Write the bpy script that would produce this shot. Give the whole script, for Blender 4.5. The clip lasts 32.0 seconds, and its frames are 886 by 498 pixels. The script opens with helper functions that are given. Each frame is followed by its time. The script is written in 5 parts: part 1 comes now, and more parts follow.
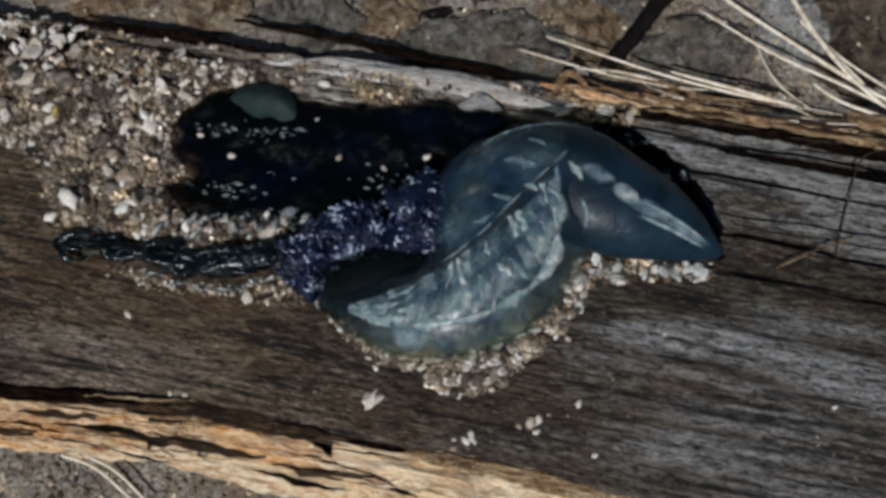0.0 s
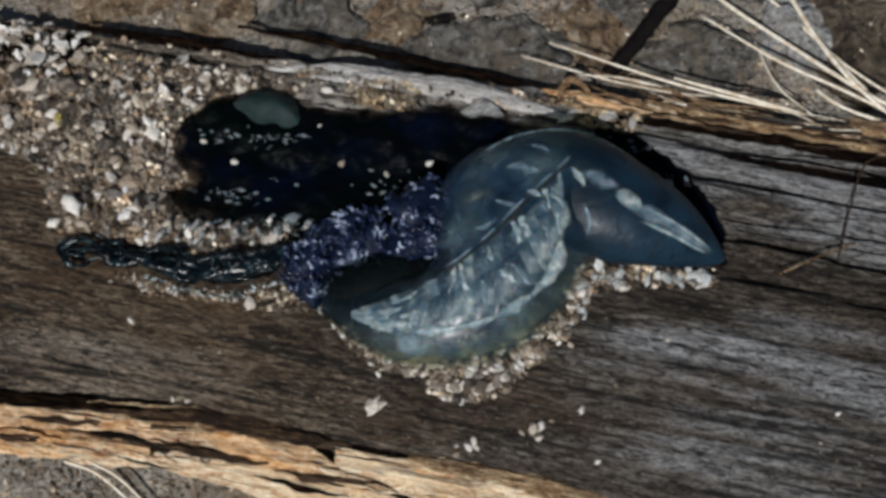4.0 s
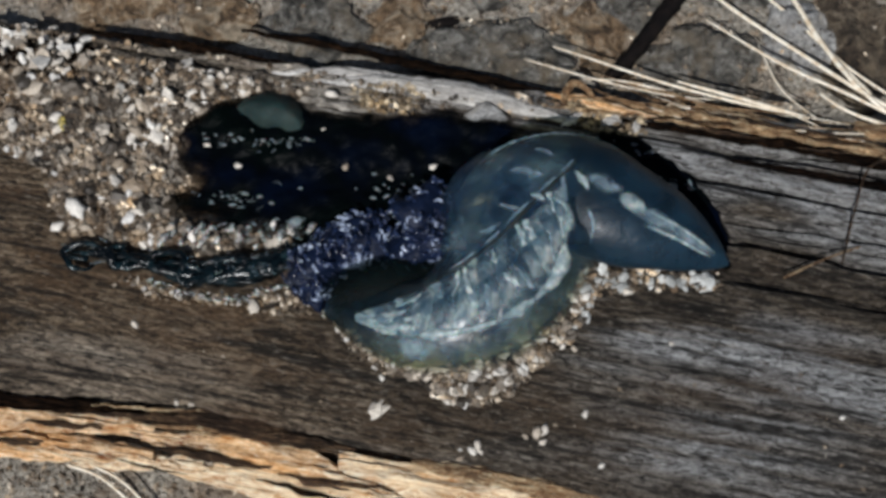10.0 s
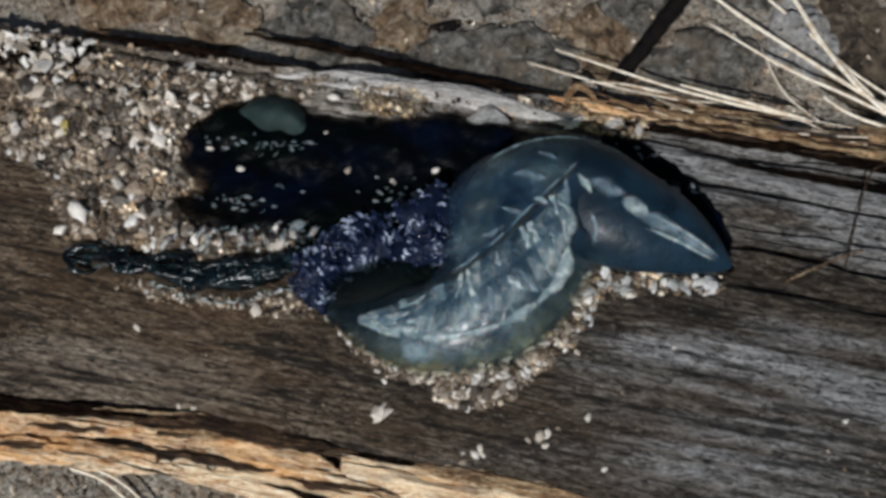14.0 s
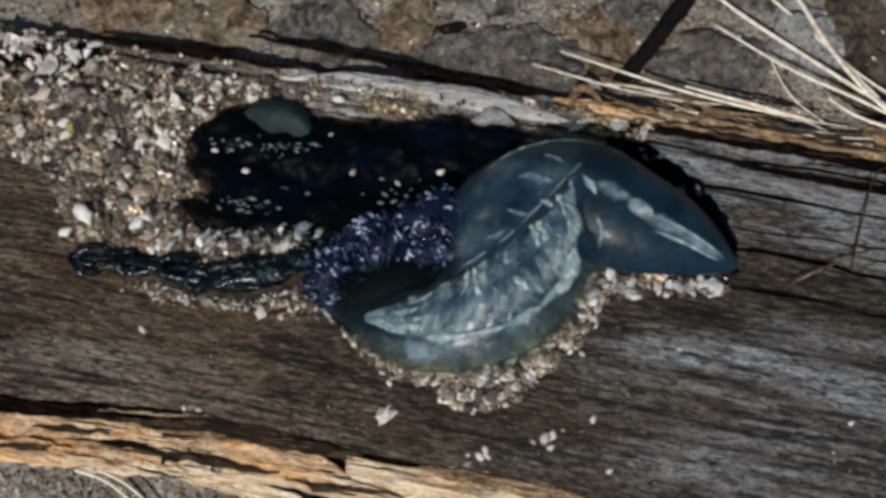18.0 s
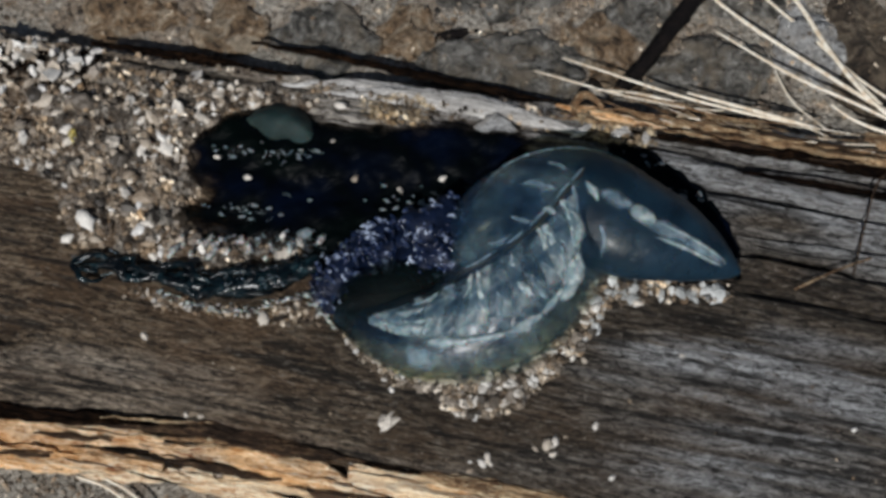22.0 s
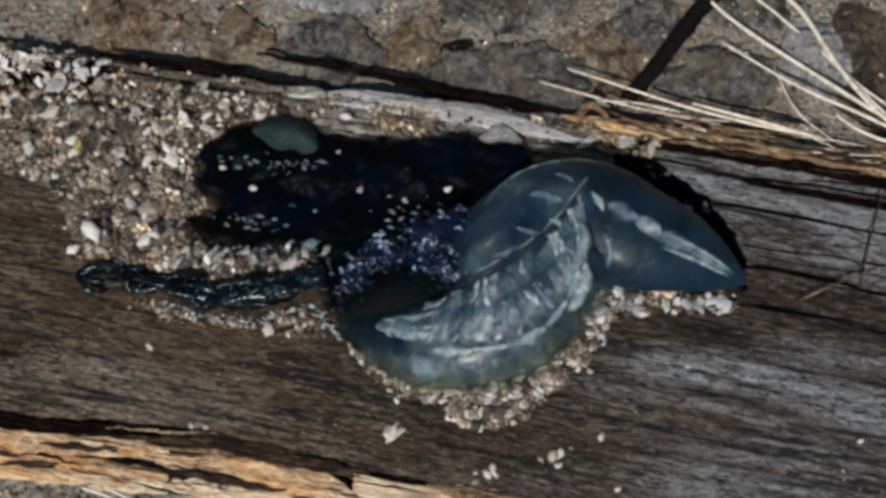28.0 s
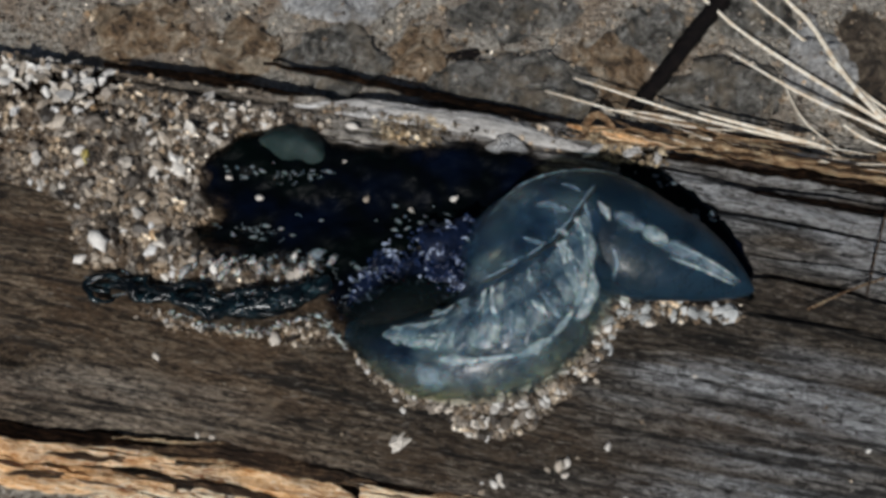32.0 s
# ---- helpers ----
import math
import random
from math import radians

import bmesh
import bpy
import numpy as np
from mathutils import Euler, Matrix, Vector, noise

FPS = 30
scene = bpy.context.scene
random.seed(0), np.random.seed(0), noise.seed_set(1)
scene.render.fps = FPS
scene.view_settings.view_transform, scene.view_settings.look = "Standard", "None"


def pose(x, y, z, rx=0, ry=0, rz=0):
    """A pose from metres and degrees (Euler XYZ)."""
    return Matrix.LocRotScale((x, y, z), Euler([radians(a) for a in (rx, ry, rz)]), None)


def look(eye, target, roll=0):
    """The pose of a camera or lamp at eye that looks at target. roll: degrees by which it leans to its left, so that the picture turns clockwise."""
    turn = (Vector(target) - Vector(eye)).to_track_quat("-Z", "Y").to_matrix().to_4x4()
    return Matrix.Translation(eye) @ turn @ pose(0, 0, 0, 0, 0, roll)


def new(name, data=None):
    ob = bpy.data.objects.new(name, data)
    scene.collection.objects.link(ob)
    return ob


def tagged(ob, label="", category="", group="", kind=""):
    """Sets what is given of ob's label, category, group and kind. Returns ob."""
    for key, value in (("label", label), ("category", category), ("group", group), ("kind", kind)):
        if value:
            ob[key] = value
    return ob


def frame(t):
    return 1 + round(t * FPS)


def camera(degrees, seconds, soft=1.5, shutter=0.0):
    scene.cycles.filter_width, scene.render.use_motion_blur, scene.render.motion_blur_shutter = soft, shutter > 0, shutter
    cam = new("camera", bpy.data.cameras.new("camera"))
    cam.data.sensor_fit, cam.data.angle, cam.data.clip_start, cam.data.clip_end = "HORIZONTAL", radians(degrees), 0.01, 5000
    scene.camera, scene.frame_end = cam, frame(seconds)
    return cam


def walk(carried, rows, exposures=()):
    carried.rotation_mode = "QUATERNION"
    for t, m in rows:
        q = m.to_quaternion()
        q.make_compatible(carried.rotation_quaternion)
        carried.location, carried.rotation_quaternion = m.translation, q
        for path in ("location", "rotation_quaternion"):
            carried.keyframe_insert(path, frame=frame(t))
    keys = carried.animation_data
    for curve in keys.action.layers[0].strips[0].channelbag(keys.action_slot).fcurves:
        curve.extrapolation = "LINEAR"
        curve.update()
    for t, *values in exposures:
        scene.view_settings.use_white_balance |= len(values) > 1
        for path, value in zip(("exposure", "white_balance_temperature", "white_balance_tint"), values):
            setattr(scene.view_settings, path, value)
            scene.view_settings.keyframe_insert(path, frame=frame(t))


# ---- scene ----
from mathutils import Quaternion
from mathutils.bvhtree import BVHTree

# Lengths in the builders below are in millimetres; part() turns them into metres.
cam = camera(39.0, 32.0, soft=3.5)
EYE_BASE = look((0, -0.0578, 0.1718), (0, 0, 0.013))
DRIFT = [  # seconds, tilt up, turn left, lean (degrees), forward (mm)
    (0.0, 0.000, 0.000, 0.000, 0.00),
    (0.5, -0.084, 0.023, 0.003, -0.00),
    (1.0, 0.003, 0.039, -0.005, -0.01),
    (1.5, 0.073, 0.045, -0.003, -0.03),
    (2.0, 0.105, 0.067, -0.006, -0.04),
    (2.5, 0.154, 0.111, -0.002, -0.01),
    (3.0, 0.189, 0.093, -0.002, -0.02),
    (3.5, 0.245, 0.111, 0.000, -0.02),
    (5.5, 0.297, 0.163, -0.001, -0.00),
    (6.0, 0.235, 0.218, 0.003, 0.00),
    (6.5, 0.276, 0.213, -0.003, -0.00),
    (7.0, 0.341, 0.230, 0.010, 0.01),
    (7.5, 0.329, 0.253, 0.010, 0.03),
    (8.0, 0.402, 0.280, 0.012, 0.05),
    (8.5, 0.325, 0.247, 0.009, 0.04),
    (9.0, 0.356, 0.227, 0.013, 0.06),
    (9.5, 0.244, 0.234, 0.012, 0.07),
    (10.0, 0.443, 0.289, 0.012, 0.06),
    (10.5, 0.273, 0.311, 0.011, 0.05),
    (11.0, 0.269, 0.265, 0.020, 0.08),
    (11.5, 0.539, 0.307, 0.018, 0.09),
    (12.0, 0.454, 0.300, 0.019, 0.11),
    (12.5, 0.466, 0.348, 0.021, 0.14),
    (13.0, 0.509, 0.360, 0.022, 0.17),
    (13.5, 0.523, 0.388, 0.015, 0.14),
    (14.0, 0.596, 0.409, 0.014, 0.15),
    (14.5, 0.639, 0.472, 0.012, 0.17),
    (16.5, 0.427, 0.593, 0.006, 0.16),
    (17.0, 0.594, 0.469, 0.001, 0.17),
    (17.5, 0.700, 0.781, -0.006, 0.18),
    (18.0, 0.677, 0.632, -0.016, 0.19),
    (18.5, 0.778, 0.571, -0.012, 0.18),
    (19.0, 0.811, 0.661, -0.020, 0.16),
    (19.5, 0.758, 0.603, -0.017, 0.19),
    (20.0, 0.853, 0.646, -0.019, 0.20),
    (20.5, 1.007, 0.702, -0.016, 0.21),
    (21.0, 1.036, 0.751, -0.019, 0.24),
    (21.5, 0.893, 0.728, -0.020, 0.24),
    (22.0, 0.977, 0.731, -0.020, 0.25),
    (22.5, 1.072, 0.769, -0.014, 0.26),
    (23.0, 1.134, 0.812, -0.023, 0.25),
    (23.5, 1.190, 0.876, -0.021, 0.26),
    (24.0, 1.281, 0.853, -0.025, 0.27),
    (24.5, 1.295, 0.969, -0.021, 0.27),
    (25.0, 1.447, 0.912, -0.021, 0.28),
    (25.5, 1.292, 0.980, -0.019, 0.28),
    (27.5, 1.197, 0.973, -0.028, 0.28),
    (28.0, 1.464, 0.974, -0.029, 0.29),
    (28.5, 1.351, 1.027, -0.035, 0.29),
    (29.0, 1.213, 1.003, -0.037, 0.32),
    (29.5, 1.418, 1.006, -0.043, 0.32),
    (30.0, 1.443, 1.090, -0.045, 0.33),
    (30.5, 1.599, 1.123, -0.051, 0.34),
    (31.0, 1.628, 1.169, -0.056, 0.35),
    (31.5, 1.722, 1.211, -0.061, 0.36),
    (32.0, 1.903, 1.261, -0.057, 0.37),
]
walk(cam, [(t, EYE_BASE @ Matrix.Translation((0, 0, -fwd * 0.001)) @ pose(0, 0, 0, p, y, r))
           for t, p, y, r, fwd in DRIFT],
     exposures=[(0, -0.74), (3, -0.70), (6, -0.40), (11, -0.39), (14, -0.50), (19, -0.53), (25, -0.56), (32, -0.59)])

# ---- world and sun ----
SUN_FROM = Vector((-0.22, -0.66, 0.82)).normalized()
world = bpy.data.worlds.new("sky")
scene.world = world
world.use_nodes = True
wn = world.node_tree
sky = wn.nodes.new("ShaderNodeTexSky")
sky.sky_type = "NISHITA"
sky.sun_disc = False
sky.sun_elevation = math.asin(SUN_FROM.z)
sky.sun_rotation = math.atan2(SUN_FROM.x, SUN_FROM.y)
wn.nodes["Background"].inputs[1].default_value = 0.05
wn.links.new(sky.outputs[0], wn.nodes["Background"].inputs[0])
sun = new("sun", bpy.data.lights.new("sun", "SUN"))
sun.data.energy, sun.data.angle, sun.data.color = 5.0, radians(0.6), (1.0, 0.995, 0.99)
sun.matrix_world = look(tuple(SUN_FROM), (0, 0, 0))

# ---- materials ----


class Nodes:
    """A material and short ways to add nodes to it; texture places are in mm."""

    def __init__(self, name):
        self.mat = bpy.data.materials.new(name)
        self.mat.use_nodes = True
        self.t = self.mat.node_tree
        self.bsdf = self.t.nodes["Principled BSDF"]
        self.co = self.t.nodes.new("ShaderNodeTexCoord")

    def put(self, socket, value):
        if isinstance(value, bpy.types.NodeSocket):
            self.t.links.new(value, socket)
        else:
            socket.default_value = value

    def place(self, scale=(1, 1, 1), turn=0.0):
        m = self.t.nodes.new("ShaderNodeMapping")
        m.vector_type = "TEXTURE"
        m.inputs["Scale"].default_value = [0.001 / s for s in scale]
        m.inputs["Rotation"].default_value = (0, 0, radians(turn))
        self.t.links.new(self.co.outputs["Object"], m.inputs[0])
        return m.outputs[0]

    def noise(self, at, scale=1.0, detail=4.0, rough=0.55, warp=0.0):
        n = self.t.nodes.new("ShaderNodeTexNoise")
        self.put(n.inputs["Vector"], at)
        n.inputs["Scale"].default_value = scale
        n.inputs["Detail"].default_value = detail
        n.inputs["Roughness"].default_value = rough
        n.inputs["Distortion"].default_value = warp
        return n.outputs["Fac"]

    def cells(self, at, scale=1.0, feature="F1", out="Distance"):
        n = self.t.nodes.new("ShaderNodeTexVoronoi")
        n.feature = feature
        self.put(n.inputs["Vector"], at)
        n.inputs["Scale"].default_value = scale
        return n.outputs[out]

    def ramp(self, fac, stops):
        n = self.t.nodes.new("ShaderNodeValToRGB")
        e = n.color_ramp.elements
        while len(e) < len(stops):
            e.new(0.5)
        for el, (p, c) in zip(e, stops):
            el.position = p
            el.color = (*c, 1) if isinstance(c, tuple) else (c, c, c, 1)
        self.put(n.inputs[0], fac)
        return n.outputs[0]

    def mix(self, fac, a, b, how="MIX"):
        n = self.t.nodes.new("ShaderNodeMix")
        n.data_type, n.blend_type = "RGBA", how
        self.put(n.inputs[0], fac)
        for s, v in ((n.inputs[6], a), (n.inputs[7], b)):
            self.put(s, (*v, 1) if isinstance(v, tuple) else v)
        return n.outputs[2]

    def math(self, how, a, b=0.0):
        n = self.t.nodes.new("ShaderNodeMath")
        n.operation = how
        self.put(n.inputs[0], a)
        self.put(n.inputs[1], b)
        return n.outputs[0]

    def bump(self, height, mm, strength=1.0):
        n = self.t.nodes.new("ShaderNodeBump")
        n.inputs["Strength"].default_value = strength
        n.inputs["Distance"].default_value = mm * 0.001
        self.put(n.inputs["Height"], height)
        self.t.links.new(n.outputs[0], self.bsdf.inputs["Normal"])

    def random(self, island=False):
        n = self.t.nodes.new("ShaderNodeNewGeometry" if island else "ShaderNodeObjectInfo")
        return n.outputs["Random Per Island" if island else "Random"]

    def set(self, **kw):
        for k, v in kw.items():
            v = (*v, 1) if isinstance(v, tuple) and len(v) == 3 and "Radius" not in k else v
            self.put(self.bsdf.inputs[k.replace("_", " ")], v)
        return self.mat


GRAIN_TURN = -11.0


def wood_material(name, dark, mid, light, stain, rough=0.8, worn=None, grime=0.85, relief=0.9, spec=0.3):
    n = Nodes(name)
    fine = n.noise(n.place((0.26, 1.4, 1.4), GRAIN_TURN), 1.6, 8, 0.78, 1.0)
    streak = n.noise(n.place((0.045, 0.7, 0.7), GRAIN_TURN), 1.0, 5, 0.65, 0.5)
    broad = n.noise(n.place((0.04, 0.14, 0.14), GRAIN_TURN), 1.0, 3, 0.55, 0.6)
    fibre = n.noise(n.place((0.42, 2.3, 2.3), GRAIN_TURN), 1.0, 6, 0.75, 0.6)
    speck = n.noise(n.place((1, 1.6, 1)), 1.5, 4, 0.7)
    col = n.ramp(fine, [(0.42, dark), (0.51, mid), (0.62, light)])
    col = n.mix(n.ramp(broad, [(0.44, 0.0), (0.6, 0.6)]), col, stain)
    if worn:
        bleach = n.t.nodes.new("ShaderNodeAttribute")
        bleach.attribute_name = "amount"
        pale = n.math("MULTIPLY", bleach.outputs["Fac"], n.ramp(fine, [(0.40, 0.0), (0.52, 1.0)]))
        col = n.mix(pale, col, worn)
        darkened = n.math("MULTIPLY", n.math("MULTIPLY", bleach.outputs["Fac"], -1.0), n.ramp(broad, [(0.3, 0.6), (0.6, 1.0)]))
        col = n.mix(n.ramp(darkened, [(0.0, 0.0), (1.0, 0.85)]), col, (0.020, 0.013, 0.008))
        tan = n.t.nodes.new("ShaderNodeAttribute")
        tan.attribute_name = "second_tone"
        col = n.mix(tan.outputs["Fac"], col, n.mix(1.0, col, (1.50, 1.33, 1.12), "MULTIPLY"))
    col = n.mix(n.ramp(streak, [(0.395, grime), (0.485, 0.0)]), col, dark)
    col = n.mix(n.ramp(fibre, [(0.40, grime), (0.49, 0.0)]), col, dark)
    col = n.mix(n.ramp(fibre, [(0.57, 0.0), (0.67, 0.9)]), col, light)
    col = n.mix(0.6 * grime, col, n.ramp(speck, [(0.33, 0.22), (0.65, 1.65)]), "MULTIPLY")
    n.bump(n.math("ADD", n.math("ADD", n.math("MULTIPLY", fine, 0.9), n.math("MULTIPLY", fibre, 0.9)), n.math("MULTIPLY", streak, 1.2)), relief)
    return n.set(Base_Color=col, Roughness=rough, Specular_IOR_Level=spec)


WOOD = wood_material("weathered_wood", (0.0062, 0.0050, 0.0040), (0.118, 0.089, 0.061), (0.330, 0.294, 0.244), (0.094, 0.060, 0.034), 0.75, (0.54, 0.545, 0.545))
WOOD_RAW = wood_material("raw_split_wood", (0.19, 0.048, 0.012), (0.94, 0.69, 0.41), (0.95, 0.88, 0.72), (0.82, 0.42, 0.14), grime=0.30, relief=0.3)
WOOD_PALE = wood_material("pale_split_wood", (0.42, 0.20, 0.08), (0.94, 0.78, 0.54), (0.95, 0.88, 0.72), (0.88, 0.62, 0.34), grime=0.28, relief=0.3)
WOOD_TAN = wood_material("tan_bark", (0.06293, 0.02768, 0.01259), (0.5285, 0.3398, 0.1762), (0.92, 0.8055, 0.5411), (0.3272, 0.1699, 0.07551), grime=0.7, relief=0.5)
WOOD_GREY = wood_material("bleached_wood", (0.10, 0.09, 0.08), (0.68, 0.66, 0.63), (0.85, 0.83, 0.80), (0.54, 0.51, 0.47), grime=0.38, relief=0.3)
WOOD_BROWN = wood_material("brown_bark", (0.01106, 0.00553, 0.00237), (0.06715, 0.03318, 0.01501), (0.2686, 0.1738, 0.0948), (0.0395, 0.01896, 0.00869), grime=0.8, relief=0.6)
# near-black wood colour that stands in for shade in gaps and under edges
WOOD_DARK = wood_material("dark_gap_wood", (0.003, 0.002, 0.0015), (0.010, 0.006, 0.004), (0.07, 0.034, 0.016), (0.008, 0.005, 0.004), 0.95, spec=0.05)


def sand_material(name, island, stops, patchy=0.0):
    n = Nodes(name)
    at = n.place()
    speck = n.noise(at, 1.6, 5, 0.7)
    if island is None:
        broad = n.noise(at, 0.09, 4, 0.65, 0.6)
        col = n.ramp(n.noise(at, 0.95, 8, 0.85, 0.8), stops)
        col = n.mix(n.ramp(n.cells(at, 1.1, "F1", "Color"), [(0.55, 0.0), (0.8, 0.8)]), col, (0.50, 0.45, 0.38))
        col = n.mix(n.ramp(broad, [(0.47, 0.0), (0.62, patchy)]), col, (0.22, 0.125, 0.055))
        col = n.mix(0.7, col, n.ramp(speck, [(0.3, 0.25), (0.65, 1.4)]), "MULTIPLY")
        n.bump(n.math("ADD", n.math("MULTIPLY", speck, 1.5), n.cells(at, 1.1)), 0.8)
        return n.set(Base_Color=col, Roughness=0.8)
    col = n.ramp(n.random(island), stops)
    col = n.mix(0.6, col, n.ramp(speck, [(0.3, 0.4), (0.7, 1.3)]), "MULTIPLY")
    if island:
        col = n.mix(1.0, col, n.ramp(n.noise(at, 0.32, 4, 0.65, 0.5), [(0.38, (0.07, 0.056, 0.042)), (0.47, (0.58, 0.50, 0.42)), (0.55, (1.10, 1.0, 0.86)), (0.65, (2.0, 1.9, 1.72))]), "MULTIPLY")
        warm = n.ramp(n.noise(at, 0.16, 4, 0.65, 0.8), [(0.52, 0.0), (0.62, 0.75)])
        col = n.mix(warm, col, n.mix(1.0, col, (1.03, 0.91, 0.74), "MULTIPLY"))
    n.bump(speck, 0.15)
    return n.set(Base_Color=col, Roughness=0.5)


GRAIN_STOPS = [(0.0, (0.0332, 0.02656, 0.01992)), (0.25, (0.1577, 0.1286, 0.0996)), (0.5, (0.2988, 0.2531, 0.2033)), (0.62, (0.2988, 0.2283, 0.1577)),
               (0.78, (0.4814, 0.4399, 0.3818)), (1.0, (0.747, 0.7304, 0.6972))]
GRAINS = sand_material("sand_grains", True, GRAIN_STOPS)
GRAIN_MIX = sand_material("mixed_grain", False, GRAIN_STOPS)
GRAIN_ONE = sand_material("single_grain", False, [(0.0, (0.2465, 0.1896, 0.1327)), (0.35, (0.5878, 0.5119, 0.4171)), (1.0, (0.8342, 0.8058, 0.7489))])
SAND = sand_material("beach_sand", None, [(0.32, (0.0737, 0.06317, 0.05054)), (0.5, (0.3791, 0.3423, 0.2843)), (0.68, (0.716, 0.6634, 0.5791))], 0.55)
AMBER = sand_material("amber_grains", True, [(0.0, (0.13, 0.10, 0.062)), (0.4, (0.34, 0.28, 0.19)), (0.75, (0.52, 0.46, 0.35)), (1.0, (0.74, 0.70, 0.61))])
SALT = sand_material("salt_chip", False, [(0.0, (0.34, 0.35, 0.34)), (1.0, (0.66, 0.67, 0.65))])
# dark sand colour for wet spots and for the shade painted into cavities
SAND_WET_SHADE = sand_material("wet_and_shaded_sand", None, [(0.36, (0.006, 0.004, 0.003)), (0.5, (0.022, 0.015, 0.010)), (0.68, (0.09, 0.07, 0.05))], 0.2)
SAND_HEAP = sand_material("packed_shell_sand", None, [(0.36, (0.0158, 0.01185, 0.00869)), (0.5, (0.09085, 0.06952, 0.05056)), (0.68, (0.3555, 0.3042, 0.2449))], 0.5)


def stone_material(name, a, b, c):
    n = Nodes(name)
    at = n.place()
    k = n.noise(at, 0.36, 8, 0.72, 0.8)
    fine = n.noise(at, 1.2, 6, 0.8, 0.6)
    col = n.ramp(k, [(0.38, a), (0.5, b), (0.61, c)])
    col = n.mix(0.8, col, n.ramp(fine, [(0.36, 0.18), (0.62, 1.85)]), "MULTIPLY")
    stain = n.noise(n.place((1.0, 1.0, 1.0)), 0.13, 6, 0.7, 1.0)
    col = n.mix(n.ramp(stain, [(0.50, 0.0), (0.62, 0.55)]), col, (0.33, 0.26, 0.175))
    n.bump(n.math("ADD", n.math("MULTIPLY", fine, 1.4), n.math("MULTIPLY", k, 2.0)), 0.9)
    return n.set(Base_Color=col, Roughness=0.65)


STONE = stone_material("grey_stone", (0.02854, 0.02626, 0.02169), (0.1655, 0.1553, 0.1341), (0.3653, 0.3482, 0.3139))
STONE_PALE = stone_material("pale_stone", (0.3318, 0.3239, 0.316), (0.5214, 0.5135, 0.4977), (0.6478, 0.6399, 0.6241))
STONE_UMBER = stone_material("umber_stone", (0.017, 0.0119, 0.00765), (0.0935, 0.0663, 0.0425), (0.255, 0.204, 0.1445))
STONE_BROWN = stone_material("brown_stone", (0.040, 0.026, 0.015), (0.29, 0.185, 0.100), (0.50, 0.41, 0.30))


def straw_material():
    n = Nodes("dry_straw")
    k = n.noise(n.place((1, 1, 1)), 0.9, 3, 0.6)
    col = n.ramp(k, [(0.3, (0.62, 0.47, 0.30)), (0.6, (0.93, 0.86, 0.72))])
    n.bump(k, 0.1)
    return n.set(Base_Color=col, Roughness=0.45)


STRAW = straw_material()


def charred():
    n = Nodes("charred_twig")
    k = n.noise(n.place((1, 1, 1)), 1.2, 5, 0.7)
    n.bump(k, 0.4)
    return n.set(Base_Color=n.ramp(k, [(0.45, (0.004, 0.003, 0.003)), (0.8, (0.018, 0.012, 0.010))]), Roughness=0.8, Specular_IOR_Level=0.15)


CHAR = charred()


def jelly(name, stops, clear, rough=0.12, scale=0.16, tint=(0.75, 0.86, 0.84), coat=1.0, bump=0.15, fade=False, glow=0.25, spec=0.5,
          second_tone=None, folds=0.0, vary=0.2, each=0.0):
    """Wet gelatinous skin: a glossy body colour mixed with tinted see-through. fade thins it out towards its edges,
    a second, darker colour can be mixed in by vertex, folds is the depth (mm) of its creases."""
    n = Nodes(name)
    at = n.place()
    k = n.noise(at, scale, 3, 0.55, 0.2)
    fine = n.noise(at, 1.1, 3, 0.5)
    height = n.math("MULTIPLY", fine, bump)
    if folds:
        crease = n.noise(n.place((0.55, 1.0, 0.8), 35), 0.42, 3, 0.55, 1.6)
        height = n.math("ADD", height, n.math("MULTIPLY", crease, folds))
    n.bump(height, 1.0)
    col = n.ramp(k, stops)
    if each:
        col = n.mix(each, col, n.ramp(n.random(), [(0.0, (0.25, 0.34, 0.42)), (0.45, (0.95, 0.98, 1.0)), (1.0, (1.7, 1.62, 1.5))]), "MULTIPLY")
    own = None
    if second_tone:
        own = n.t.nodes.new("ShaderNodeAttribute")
        own.attribute_name = "second_tone"
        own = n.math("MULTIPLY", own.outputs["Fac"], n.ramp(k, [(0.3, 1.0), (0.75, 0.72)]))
        col = n.mix(own, col, second_tone)
    n.set(Base_Color=col, Roughness=rough, Coat_Weight=coat, Coat_Roughness=0.24,
          Subsurface_Weight=glow, Subsurface_Scale=0.0015, IOR=1.36, Specular_IOR_Level=spec)
    if clear > 0 or fade:
        tr = n.t.nodes.new("ShaderNodeBsdfTransparent")
        tr.inputs[0].default_value = (*tint, 1)
        mx = n.t.nodes.new("ShaderNodeMixShader")
        fac = n.ramp(n.noise(at, 0.22, 4, 0.6, 0.5), [(0.32, max(0.0, clear - vary)), (0.68, min(1.0, clear + vary))])
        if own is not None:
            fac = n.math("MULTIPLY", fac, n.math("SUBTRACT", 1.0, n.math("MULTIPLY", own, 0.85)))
        if fade:
            at_edge = n.t.nodes.new("ShaderNodeAttribute")
            at_edge.attribute_name = "amount"
            n.put(tr.inputs[0], n.mix(at_edge.outputs["Fac"], (1.0, 1.0, 1.0), tint))
            cover = n.math("MULTIPLY", at_edge.outputs["Fac"], n.math("SUBTRACT", 1.0, fac))
            fac = n.math("SUBTRACT", 1.0, cover)
        n.put(mx.inputs[0], fac)
        n.t.links.new(n.bsdf.outputs[0], mx.inputs[1])
        n.t.links.new(tr.outputs[0], mx.inputs[2])
        n.t.links.new(mx.outputs[0], n.t.nodes["Material Output"].inputs[0])
    return n.mat


